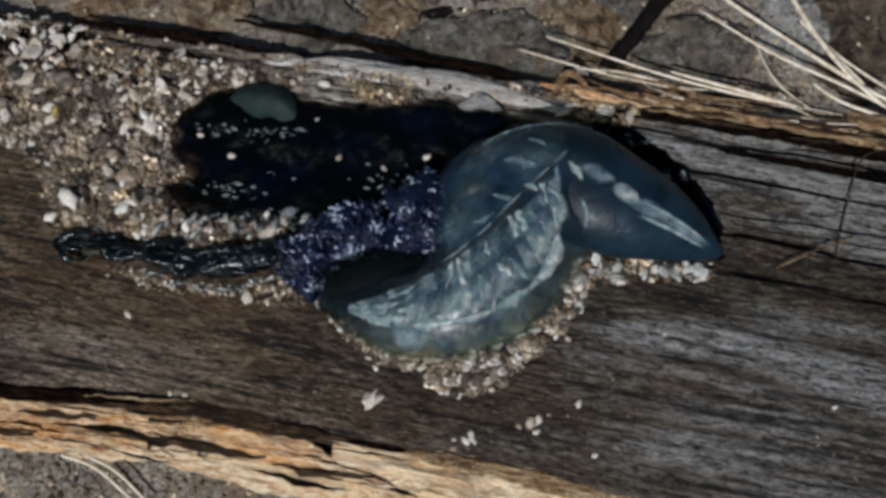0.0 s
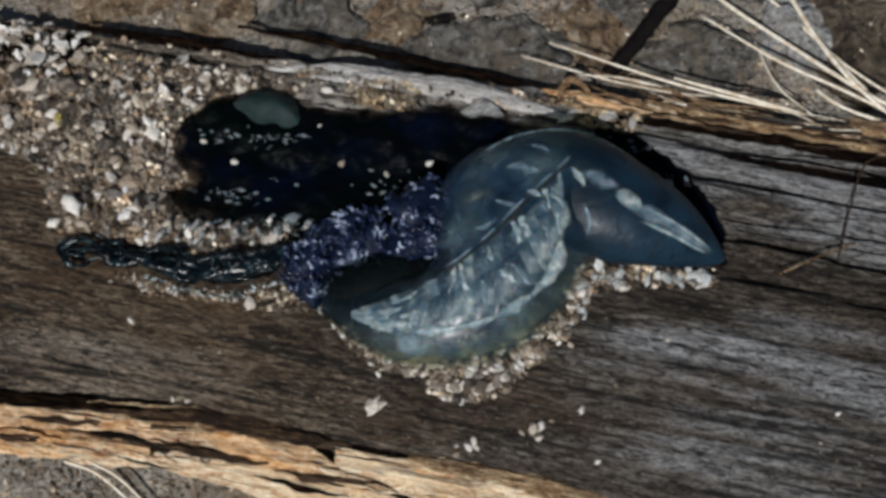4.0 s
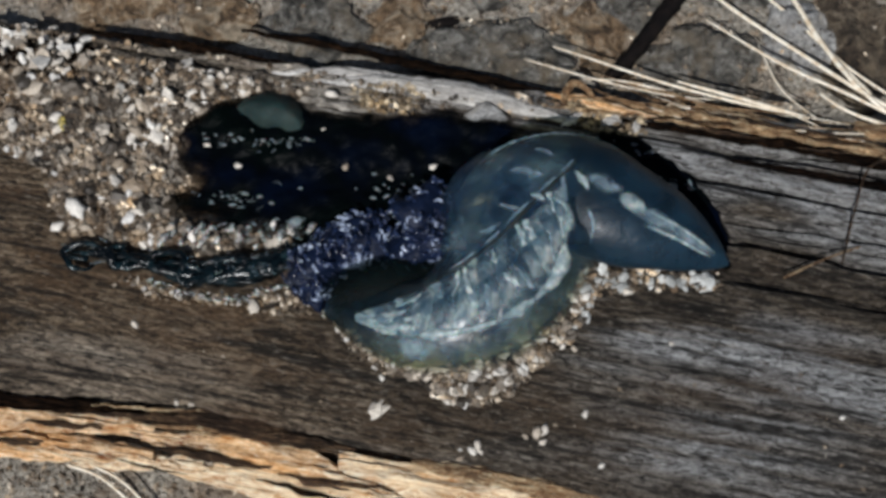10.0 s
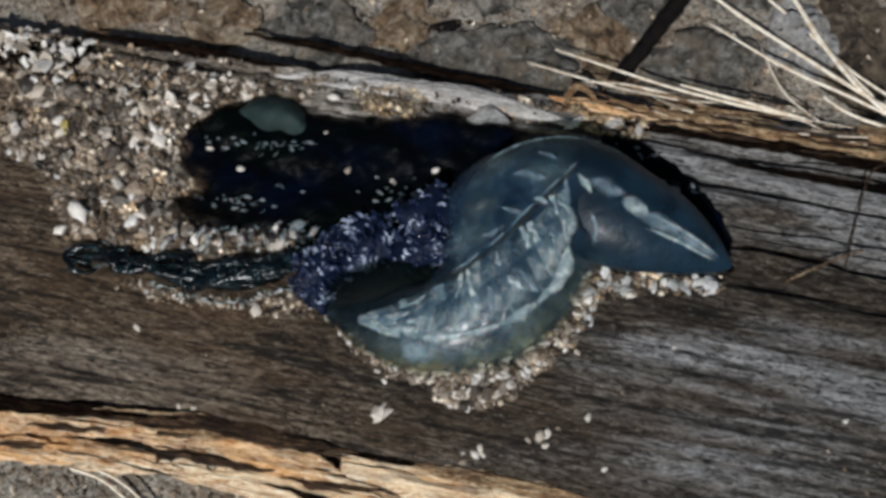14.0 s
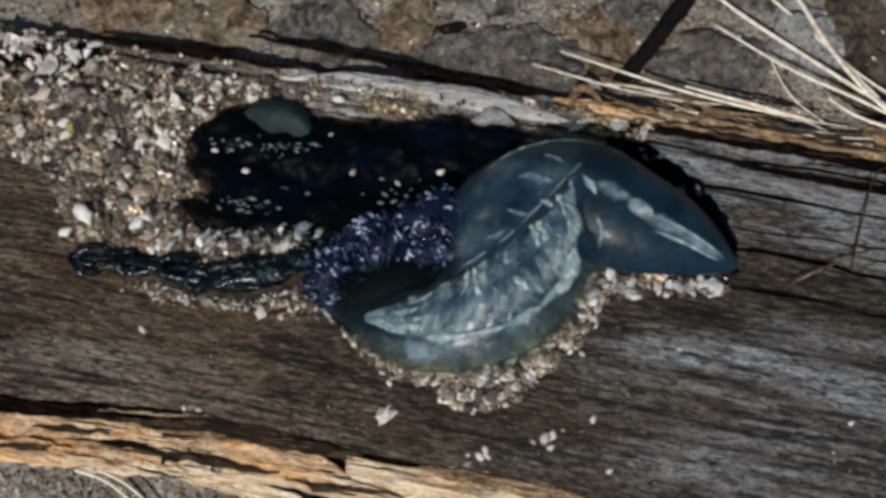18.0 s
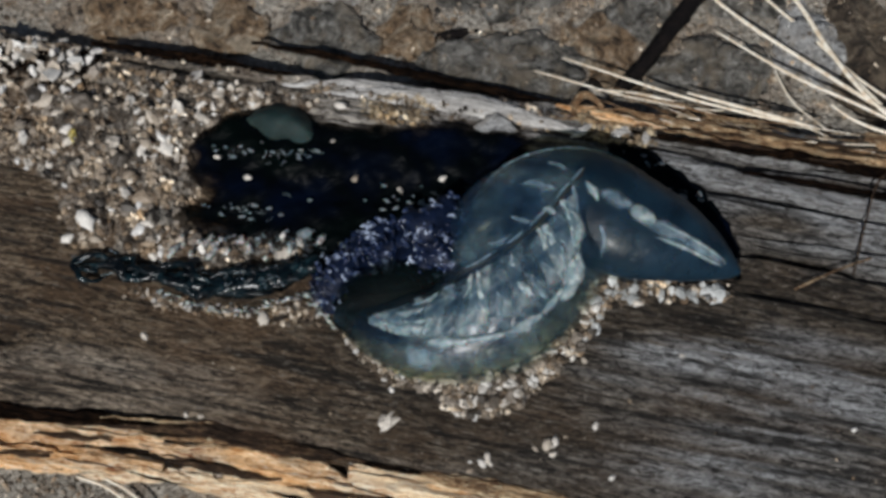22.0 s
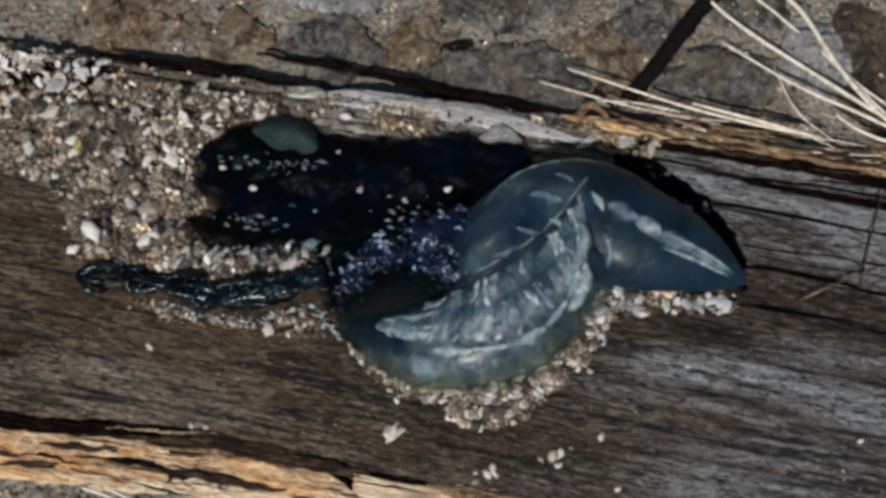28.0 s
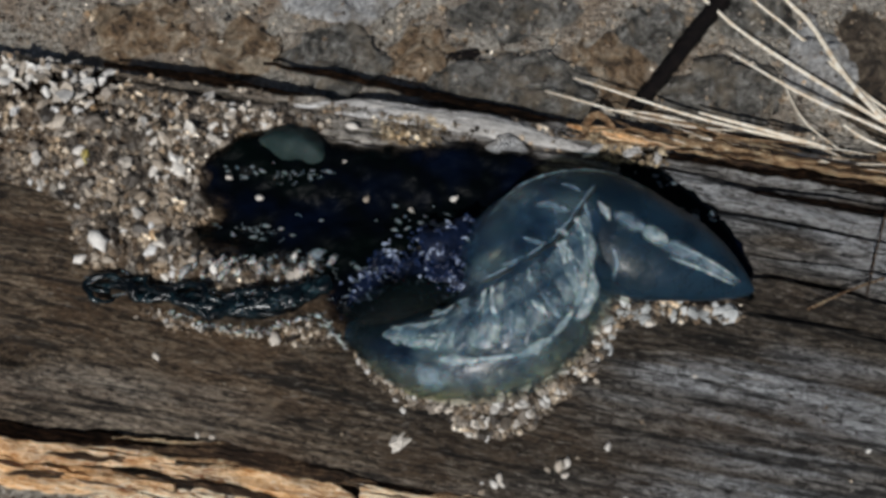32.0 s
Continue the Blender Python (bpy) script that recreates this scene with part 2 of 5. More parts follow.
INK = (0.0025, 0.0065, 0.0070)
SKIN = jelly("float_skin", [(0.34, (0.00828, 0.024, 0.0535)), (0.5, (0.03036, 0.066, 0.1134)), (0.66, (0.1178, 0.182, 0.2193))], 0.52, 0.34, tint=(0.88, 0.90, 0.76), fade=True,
             coat=0.25, bump=0.05, second_tone=INK, folds=0.45)
SKIN_OLIVE = jelly("olive_skirt_jelly", [(0.3, (0.050, 0.058, 0.040)), (0.5, (0.125, 0.135, 0.092)), (0.7, (0.25, 0.27, 0.20))], 0.42, 0.35, 0.3, tint=(0.85, 0.85, 0.62), fade=True, coat=0.2, folds=0.2)
SKIN_TIP = jelly("blue_tip_skin", [(0.3, (0.003, 0.012, 0.024)), (0.7, (0.011, 0.034, 0.058))], 0.10, 0.45, fade=True, coat=0.05, glow=0.1, bump=0.05, folds=0.2)
# pale colour of the pleats, also of the highlights painted on shoulder and tip
PLEAT_SHINE = jelly("pale_pleat_and_shine", [(0.3, (0.13, 0.205, 0.25)), (0.5, (0.36, 0.45, 0.47)), (0.7, (0.78, 0.83, 0.80))], 0.36, 0.34, 0.7, fade=True, coat=0.25, bump=0.15, folds=0.3, vary=0.3)
SAIL = jelly("sail_membrane", [(0.36, (0.022, 0.054, 0.088)), (0.50, (0.112, 0.166, 0.205)), (0.64, (0.45, 0.52, 0.525))], 0.36, 0.32, 0.28, tint=(0.80, 0.90, 0.90), fade=True,
             coat=0.3, bump=0.12, folds=0.6, vary=0.34, each=0.8)
# faint folds, and the sheen and rim light painted on the skin
FOLD_SHEEN = jelly("faint_fold_and_sheen", [(0.34, (0.1104, 0.17, 0.2247)), (0.66, (0.368, 0.48, 0.5564))], 0.55, 0.36, 0.6, fade=True, coat=0.15, folds=0.3, vary=0.3)
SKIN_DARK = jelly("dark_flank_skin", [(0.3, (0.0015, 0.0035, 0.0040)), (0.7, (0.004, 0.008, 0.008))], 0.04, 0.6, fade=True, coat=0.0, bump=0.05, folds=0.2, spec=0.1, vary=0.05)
RIDGE = jelly("dark_ridge", [(0.3, (0.008, 0.011, 0.012)), (0.7, (0.03, 0.036, 0.032))], 0.0, 0.6, coat=0.0)
# colour of the feeding tissue, and of the shadow sheet behind the tip
TISSUE_SHADE = jelly("blue_black_tissue_and_shadow", [(0.40, (0.0008, 0.0022, 0.0020)), (0.52, (0.0009, 0.0016, 0.0024)), (0.66, (0.0010, 0.0028, 0.0085))], 0.0, 0.42, 0.085, coat=0.0, bump=0.04, glow=0.0, spec=0.06,
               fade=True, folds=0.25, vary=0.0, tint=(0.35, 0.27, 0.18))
GREEN = jelly("grey_green_lobe", [(0.38, (0.010, 0.021, 0.021)), (0.6, (0.028, 0.046, 0.044))], 0.0, 0.6, 0.22, coat=0.0, spec=0.2, bump=0.05, fade=True, tint=(0.6, 0.7, 0.6))
TEAL = jelly("dark_teal_strand", [(0.40, (0.0010, 0.0022, 0.003)), (0.60, (0.003, 0.010, 0.013)), (0.76, (0.016, 0.042, 0.050))], 0.0, 0.26, 0.5, glow=0.0, coat=0.25, bump=0.08, spec=0.4)
INDIGO = jelly("indigo_organ", [(0.3, (0.0015, 0.004, 0.012)), (0.7, (0.006, 0.012, 0.034))], 0.0, 0.5, 0.5, coat=0.0, glow=0.0, spec=0.2)
VIOLET = jelly("violet_polyp", [(0.40, (0.003, 0.008, 0.026)), (0.53, (0.014, 0.028, 0.080)), (0.64, (0.33, 0.39, 0.51))], 0.0, 0.14, 0.40, glow=0.0, coat=0.7)
ZOOID = jelly("pale_zooid", [(0.36, (0.06, 0.06, 0.062)), (0.62, (0.58, 0.57, 0.54))], 0.2, 0.2, 0.9)
# pale slime colour, also given to the modelled glints
FROTH = jelly("slime_thread", [(0.3, (0.08, 0.105, 0.12)), (0.7, (0.36, 0.39, 0.41))], 0.35, 0.14, 0.8)

# ---- mesh helpers ----


def mesh_of(name, verts, faces, mat, smooth=True, pivot=(0, 0, 0), thick=None, second_tone=None):
    me = bpy.data.meshes.new(name)
    v = (np.asarray(verts, float) - np.asarray(pivot, float)) * 0.001
    me.from_pydata(v.tolist(), [], [tuple(int(i) for i in f) for f in faces])
    me.materials.append(mat)
    me.polygons.foreach_set("use_smooth", [smooth] * len(me.polygons))
    if thick is not None:
        me.attributes.new("amount", "FLOAT", "POINT").data.foreach_set("value", [float(k) for k in thick])
    if second_tone is not None:
        me.attributes.new("second_tone", "FLOAT", "POINT").data.foreach_set("value", [float(k) for k in second_tone])
    me.update()
    return me


def part(name, shape, mat, parent=None, label="", pivot=(0, 0, 0), smooth=True):
    """Links one mesh; shape is (verts, faces) in mm, or with the thickness and the second tone of each vertex."""
    ob = new(name, mesh_of(name, shape[0], shape[1], mat, smooth, pivot, shape[2] if len(shape) > 2 else None, shape[3] if len(shape) > 3 else None))
    ob.location = [c * 0.001 for c in pivot]
    if parent is not None:
        ob.parent = parent
        if parent.type == "MESH":
            ob.location = Vector(ob.location) - parent.location
    if label:
        tagged(ob, label)
    return ob


def join(shapes):
    verts, faces, k = [], [], 0
    for v, f in shapes:
        verts.append(np.asarray(v, float))
        faces.extend([tuple(i + k for i in q) for q in f])
        k += len(v)
    return np.concatenate(verts), faces


def spline(ctrl, n):
    """Catmull-Rom through rows of numbers."""
    c = np.asarray(ctrl, float)
    c = np.vstack([2 * c[0] - c[1], c, 2 * c[-1] - c[-2]])
    out = []
    for u in np.linspace(0, len(c) - 3 - 1e-9, n):
        i, f = int(u), u - int(u)
        a, b, d, e = c[i:i + 4]
        out.append(0.5 * (2 * b + (d - a) * f + (2 * a - 5 * b + 4 * d - e) * f * f + (3 * b - a - 3 * d + e) * f ** 3))
    return np.array(out)


def tube(path, radius, sides=8, flat=1.0, rough=0.0, seed=0, freq=0.6, grain=1.3):
    """A closed tube along path; radius is a number or one per point; flat squeezes it in height."""
    p = np.asarray(path, float)
    n = len(p)
    r = np.full(n, radius) if np.isscalar(radius) else np.interp(np.linspace(0, 1, n), np.linspace(0, 1, len(radius)), radius)
    run = np.concatenate([[0], np.cumsum(np.linalg.norm(np.diff(p, axis=0), axis=1))])
    t = np.gradient(p, axis=0)
    t /= np.linalg.norm(t, axis=1)[:, None] + 1e-9
    side = np.cross(t, (0, 0, 1.0))
    ln = np.linalg.norm(side, axis=1)[:, None]
    side = np.where(ln < 0.2, np.array([[1.0, 0, 0]]), side / (ln + 1e-9))
    up = np.cross(side, t)
    verts = []
    for i in range(n):
        for k in range(sides):
            a = 2 * math.pi * k / sides
            d = side[i] * math.cos(a) + up[i] * math.sin(a) * flat
            g = 1.0
            if rough:
                g += rough * noise.fractal(Vector((run[i] * freq, 0, 0)) + Vector((seed * 7.3, math.cos(a) * grain, math.sin(a) * grain)), 1.0, 2.0, 3)
            verts.append(p[i] + d * r[i] * g)
    faces = [(i * sides + k, i * sides + (k + 1) % sides, (i + 1) * sides + (k + 1) % sides, (i + 1) * sides + k)
             for i in range(n - 1) for k in range(sides)]
    faces.append(tuple(reversed(range(sides))))
    faces.append(tuple((n - 1) * sides + k for k in range(sides)))
    return np.array(verts), faces


def lump(size, seed, subdiv=2, rough=0.35, freq=1.1):
    """A pebble or blob with an uneven outline, centred on nothing."""
    bm = bmesh.new()
    bmesh.ops.create_icosphere(bm, subdivisions=subdiv, radius=1.0)
    v = np.array([q.co[:] for q in bm.verts])
    f = [tuple(q.index for q in face.verts) for face in bm.faces]
    bm.free()
    off = Vector((seed * 3.17, seed * 1.71, seed * 0.37))
    g = np.array([1 + rough * noise.noise(Vector(q) * freq + off) for q in v])
    return v * g[:, None] * np.asarray(size, float), f


def turn_z(shape, degrees, move=(0, 0, 0)):
    v, f = shape
    a = radians(degrees)
    m = np.array([[math.cos(a), -math.sin(a), 0], [math.sin(a), math.cos(a), 0], [0, 0, 1]])
    return np.asarray(v) @ m.T + np.asarray(move, float), f


def inside(poly, x, y):
    """Signed distance (mm, positive inside) of points to a closed outline."""
    p = np.asarray(poly, float)
    d = np.full(np.shape(x), 1e9)
    odd = np.zeros(np.shape(x), bool)
    for (ax, ay), (bx, by) in zip(p, np.roll(p, -1, axis=0)):
        ex, ey = bx - ax, by - ay
        k = np.clip(((x - ax) * ex + (y - ay) * ey) / (ex * ex + ey * ey + 1e-9), 0, 1)
        d = np.minimum(d, np.hypot(x - ax - k * ex, y - ay - k * ey))
        hit = (ay > y) != (by > y)
        odd ^= hit & (x < ax + (y - ay) * ex / (ey if abs(ey) > 1e-9 else 1e-9))
    return np.where(odd, d, -d)


# ---- the log and the ground as heights (mm) ----
LOWER = [(-126.9, -9.2), (-73.0, -16.5), (-57.9, -19.2), (-37.1, -19.9), (-25.9, -22.6), (-16.4, -23.8), (-6.1, -26.2), (5.5, -28.5), (15.5, -31.0), (36.7, -36.1), (104.1, -52.2)]
UPPER = [(-142.8, 51.9), (-81.6, 39.7), (-64.7, 37.1), (-52.1, 34.7), (-37.1, 32.2), (-23.1, 30.1), (-6.8, 28.8), (14.2, 25.3), (25.3, 21.6), (41.1, 18.6), (61.9, 14.3), (124.6, 2.1)]
LO_X, LO_Y = [p[0] for p in LOWER], [p[1] for p in LOWER]
UP_X, UP_Y = [p[0] for p in UPPER], [p[1] for p in UPPER]


DARK_SPOT = (-16.1, -12.0, 13.0)


def log_w(x, y):
    lo, hi = np.interp(x, LO_X, LO_Y), np.interp(x, UP_X, UP_Y)
    return (y - lo) / (hi - lo)


def along_across(x, y):
    a = radians(GRAIN_TURN)
    return x * math.cos(a) + y * math.sin(a), -x * math.sin(a) + y * math.cos(a)


def log_height(x, y):
    w = log_w(x, y)
    z = 12.4 + np.interp(w, [-0.04, 0, 0.03, 0.1, 0.25, 0.42, 0.55, 0.66, 0.8, 0.93, 1.0, 1.03],
                         [-7.0, -2.4, -1.3, -0.4, 0.5, 0.7, 0.1, -0.2, 0.4, 0.1, -0.7, -6.0])
    z = z - 1.5 * np.exp(-((w - 0.64) / 0.05) ** 2) * np.clip((x - 28) / 14, 0, 1)
    return z


def log_crack(s, v):
    c = abs(noise.noise(Vector((s * 0.011, v * 0.52, 12)))) + 0.4 * abs(noise.noise(Vector((s * 0.05, v * 0.9, 17))))
    wide = 0.25 + 0.09 * min(1.0, max(0.0, (s - 18) / 18))
    return max(0.0, wide - c) / wide


def log_top(x, y):
    """Height of the log with its grain and cracks, at single points."""
    s, v = along_across(x, y)
    w = float(log_w(x, y))
    g = 0.45 * noise.fractal(Vector((s * 0.035, v * 0.45, 0)), 1.0, 2.0, 3)
    g += 0.22 * noise.fractal(Vector((s * 0.10, v * 1.7, 5)), 1.0, 2.0, 2)
    ridge = float(np.interp(w, [0.0, 0.45, 0.60, 0.68, 0.95, 1.0], [0.25, 0.05, 0.25, 1.0, 1.0, 0.4]))
    g -= 2.2 * math.exp(-((x + 61.0) / 2.6) ** 2 - ((y + 8.6) / 1.5) ** 2)
    return float(log_height(x, y)) + g + ridge * (0.35 - (2.0 + 1.6 * min(1.0, max(0.0, (x - 22) / 15))) * log_crack(s, v))


def log_bleach(x, y):
    """How far the wood is bleached grey (0 to 1), less in its cracks, or how much it is darkened (0 to -1)."""
    s, v = along_across(x, y)
    w = float(log_w(x, y))
    b = 1.0 * float(np.interp(w, [0.66, 0.74, 0.99, 1.01], [0, 1, 1, 0.4])) * float(np.interp(x, [-50, -25], [0.35, 1]))
    b = max(b, 1.1 * math.exp(-((w - 0.40) / 0.13) ** 2) * float(np.interp(x, [8, 26, 40], [0, 0.75, 1])))
    b = max(b, 0.58 * float(np.interp(w, [0.0, 0.05, 0.42, 0.52], [1.2, 1, 1, 0])) * float(np.interp(x, [14, 36], [0, 1])))
    b = max(b, 0.15 * float(np.interp(w, [0.02, 0.3], [1, 0])) * float(np.interp(x, [-60, 30], [1, 0.6])))
    b = max(b, 0.26 * math.exp(-((w - 0.12) / 0.06) ** 2) * float(np.interp(x, [-60, -40, -10], [1, 0.8, 0])))
    b *= 0.25 + 1.5 * (0.5 + noise.fractal(Vector((s * 0.04, v * 0.25, 21)), 1.0, 2.0, 3))
    # darker along the valley, in the small hollow and next to the float
    d = 1.0 * math.exp(-((w - 0.63) / 0.06) ** 2) * float(np.interp(x, [22, 36], [0, 1]))
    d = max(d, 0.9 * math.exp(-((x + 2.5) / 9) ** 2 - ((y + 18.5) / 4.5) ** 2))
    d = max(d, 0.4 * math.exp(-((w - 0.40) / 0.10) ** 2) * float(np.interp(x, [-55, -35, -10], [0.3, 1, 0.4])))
    d = max(d, 0.95 * math.exp(-((x - DARK_SPOT[0]) / 6) ** 2 - ((y - DARK_SPOT[1]) / 3.5) ** 2))
    d = max(d, 1.0 * math.exp(-((x - 28.0) / 15) ** 2 - ((y + 7.5) / 3.4) ** 2))
    d = max(d, 1.3 * math.exp(-((x + 61.0) / 2.8) ** 2 - ((y + 8.6) / 1.7) ** 2))
    d *= 0.7 + 0.9 * noise.fractal(Vector((s * 0.05, v * 0.3, 33)), 1.0, 2.0, 3)
    return min(1.0, max(-1.0, b * (1 - 0.9 * log_crack(s, v)) - max(0.0, d)))


def ground_top(x, y):
    far = min(1.0, max(0.0, (y - 10) / 20.0))
    z = 3.2 + 4.3 * far
    d = math.hypot(x, y)
    fade = 1.0 / (1.0 + (d / 160.0) ** 2)
    z = 4.0 + (z - 4.0) * fade
    z += fade * (0.9 * noise.fractal(Vector((x * 0.06, y * 0.06, 3)), 1.0, 2.0, 3) + 0.35 * noise.fractal(Vector((x * 0.4, y * 0.4, 9)), 1.0, 2.0, 3))
    z += min(250.0, d * 0.01) * 0.2 * noise.noise(Vector((x * 0.0004, y * 0.0004, 1)))
    return z


def grid_mesh(xs, ys, height):
    nx, ny = len(xs), len(ys)
    verts = [(x, y, height(x, y)) for y in ys for x in xs]
    faces = [(j * nx + i, j * nx + i + 1, (j + 1) * nx + i + 1, (j + 1) * nx + i) for j in range(ny - 1) for i in range(nx - 1)]
    return np.array(verts), faces


def spread(lo, hi, step, reach, grow=1.45):
    core = list(np.arange(lo, hi + step / 2, step))
    out, s = [], step * 2
    a, b = lo, hi
    left, right = [], []
    while b < reach:
        s *= grow
        a, b = a - s, b + s
        left.append(a)
        right.append(b)
    return left[::-1] + core + right


ground = part("ground", grid_mesh(spread(-84, 84, 0.8, 60000), spread(-62, 70, 0.8, 60000), ground_top), SAND)
tagged(ground, "grey-brown coarse beach sand with damp patches", "sand", kind="structure")


def build_log():
    xs = np.arange(-130, 150.1, 0.45)
    ws = np.concatenate([[-0.05, -0.03, -0.012], np.linspace(0, 1, 150), [1.008, 1.018, 1.03]])
    verts, bleach = [], []
    for w in ws:
        for x in xs:
            lo, hi = np.interp(x, LO_X, LO_Y), np.interp(x, UP_X, UP_Y)
            y = lo + w * (hi - lo)
            z = log_top(x, y)
            s, v = along_across(x, y)
            y += 0.8 * noise.noise(Vector((s * 0.2, 0, 4 if w > 0.5 else 8))) * (1 if w < 0.02 or w > 0.98 else 0)
            verts.append((x, y, z))
            bleach.append(log_bleach(x, y))
    nx, n = len(xs), len(ws)
    faces = [(j * nx + i, j * nx + i + 1, (j + 1) * nx + i + 1, (j + 1) * nx + i) for j in range(n - 1) for i in range(nx - 1)]
    base = len(verts)
    for row in (0, n - 1):
        for i in range(nx):
            x, y, z = verts[row * nx + i]
            verts.append((x, y + (-0.4 if row == 0 else 0.4), -3.0))
    for i in range(nx - 1):
        faces.append((base + i, base + i + 1, i + 1, i))
        a, b = (n - 1) * nx + i, base + nx + i
        faces.append((a, a + 1, b + 1, b))
        faces.append((base + i + 1, base + i, base + nx + i, base + nx + i + 1))
    for i in (0, nx - 1):
        ring = [j * nx + i for j in range(n)] + [base + nx + i, base + i]
        faces.append(tuple(ring if i == 0 else ring[::-1]))
    tan = [float(np.interp(v[0], [-28, 6], [1, 0])) for v in verts]
    return np.array(verts), faces, bleach + [0.0] * (2 * nx), tan


driftwood = new("driftwood_log")
tagged(driftwood, "weathered grey-brown driftwood log half sunk in beach sand", "driftwood")
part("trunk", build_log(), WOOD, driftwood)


def splinter(path, radii, mat, seed, name="splinter", flat=0.6, rough=0.65, sides=18, label="", parent=driftwood):
    p = spline(path, 90)
    jag = np.array([[0, 0.35 * noise.noise(Vector((q[0] * 0.5, seed, 0))), 0.3 * noise.noise(Vector((q[0] * 0.4, seed, 9)))] for q in p])
    return part(name, tube(p + jag, radii, sides, flat, rough, seed, 0.16, 3.0), mat, parent, label, smooth=False)


# split lower flank of the log
splinter([(-71.4, -17.0, 8.5), (-58.9, -20.1, 8.6), (-49.0, -20.9, 8.8), (-39.0, -22.5, 8.4)], [1.6, 2.1, 1.7, 0.4], WOOD_RAW, 1, label="orange split wood")
splinter([(-71.5, -21.4, 6.6), (-59.1, -23.7, 6.6), (-49.9, -24.5, 6.8), (-39.2, -25.6, 6.6)], [1.9, 2.0, 1.6, 0.9], WOOD_RAW, 2, label="orange split wood")
splinter([(-40.7, -23.1, 8.4), (-28.6, -24.8, 8.6), (-19.6, -26.7, 8.4), (-13.5, -28.4, 7.6)], [0.7, 1.7, 1.8, 0.9], WOOD_RAW, 3, label="orange split wood")
splinter([(-14.4, -26.6, 8.8), (-4.7, -28.8, 8.8), (6.3, -31.0, 8.6), (23.0, -34.9, 8.4)], [0.9, 2.2, 2.3, 2.2], WOOD_PALE, 4, label="orange split wood")
splinter([(-50.9, -26.5, 5.2), (-34.2, -26.6, 5.6), (-19.8, -29.0, 5.8), (-1.8, -32.1, 5.6), (16.0, -36.4, 5.0)], [0.3, 1.2, 1.7, 1.9, 1.6], WOOD_PALE, 5, label="pale split wood")
splinter([(-39.8, -26.3, 4.2), (-27.5, -29.3, 4.2), (-16.9, -31.3, 4.2), (-1.8, -34.5, 4.0)], [0.3, 1.0, 1.3, 1.2], WOOD_PALE, 6, label="pale split wood")
splinter([(-25.8, -27.1, 6.2), (-13.7, -29.7, 6.4), (-0.3, -32.7, 6.2)], [0.3, 1.0, 0.8], WOOD_PALE, 7)
for k, (a, b, r) in enumerate([
        ((-58.4, -19.5, 10.2), (-45.6, -20.7, 10.2), 0.35), ((-49.6, -22.4, 8.8), (-39.8, -23.6, 8.6), 0.3),
        ((-33.7, -23.1, 9.8), (-16.5, -25.3, 9.6), 0.4), ((-10.6, -27.2, 9.6), (7.0, -31.1, 9.6), 0.35),
        ((-57.3, -25.6, 6.8), (-43.1, -26.0, 6.6), 0.5), ((-37.5, -23.9, 8.8), (-24.7, -26.0, 8.8), 0.4)]):
    m = [(a[i] + b[i]) / 2 + (0.3 if i == 1 else 0.0) for i in range(3)]
    splinter([a, m, b], [0.1, r, 0.1], WOOD_RAW if k % 2 else WOOD_TAN, 20 + k, "sliver")

# shadow band under the log's lower edge, painted as dark strips
for k, (pts, rr) in enumerate([
        ([(-70.7, -15.8, 10.6), (-58.4, -18.9, 10.6), (-47.1, -19.9, 10.6), (-35.9, -20.3, 10.8)], [0.9, 1.0, 0.9, 0.2]),
        ([(-44.9, -20.7, 10.2), (-33.7, -21.4, 10.4), (-22.4, -23.5, 10.4), (-12.1, -25.4, 10.2)], [0.3, 1.1, 1.0, 0.2]),
        ([(-16.5, -24.6, 10.0), (-12.0, -25.6, 10.0), (-6.5, -26.7, 10.0), (-2.0, -27.6, 9.8)], [0.2, 0.4, 0.3, 0.1])]):
    splinter(pts, rr, WOOD_BROWN if k == 1 else WOOD_DARK, 90 + k, "gap_shade", 0.7, label="dark strip painted as the shade of a gap")
for k, (a, b, r) in enumerate([((-51.3, -20.7, 11.2), (-35.7, -21.4, 11.2), 0.3), ((-43.2, -22.0, 10.6), (-26.1, -23.3, 10.8), 0.35), ((-33.5, -21.9, 11.2), (-16.4, -24.8, 11.0), 0.25),
                               ((-46.9, -19.8, 11.4), (-32.0, -20.7, 11.4), 0.22), ((-28.3, -23.5, 10.4), (-12.0, -26.3, 10.2), 0.3)]):
    splinter([a, [(a[i] + b[i]) / 2 for i in range(3)], b], [0.05, r, 0.05], (WOOD_BROWN, WOOD_TAN)[k % 2], 160 + k, "sliver", 0.8, 0.7, 8)
# hollows between the split pieces, their shade put in as dark brown strips
for k, (a, b, r) in enumerate([((-56.0, -21.6, 10.0), (-45.6, -22.5, 9.8), 0.5), ((-39.5, -24.8, 9.6), (-23.1, -27.7, 9.2), 0.75), ((-61.5, -23.8, 8.4), (-54.0, -24.3, 8.4), 0.35),
                               ((-22.4, -28.3, 8.6), (-10.6, -30.0, 8.2), 0.3), ((-13.5, -29.4, 8.8), (-6.2, -30.5, 8.6), 0.3)]):
    splinter([a, [(a[i] + b[i]) / 2 for i in range(3)], b], [0.1, r, 0.15], WOOD_BROWN, 180 + k, "gap_shade", 0.5, 0.9, 10, label="dark strip painted as the shade of a gap")
# black shade lines along the log's upper edge, painted as two dark strips
splinter([(-30.6, 36.7, 10.6), (-18.5, 34.1, 10.8), (-6.9, 31.2, 11.0), (3.8, 28.6, 11.0), (14.7, 25.8, 11.2)], [0.3, 0.6, 0.6, 0.65, 0.3], WOOD_DARK, 170, "gap_shade", 0.4, label="dark strip painted as the shade of a gap")
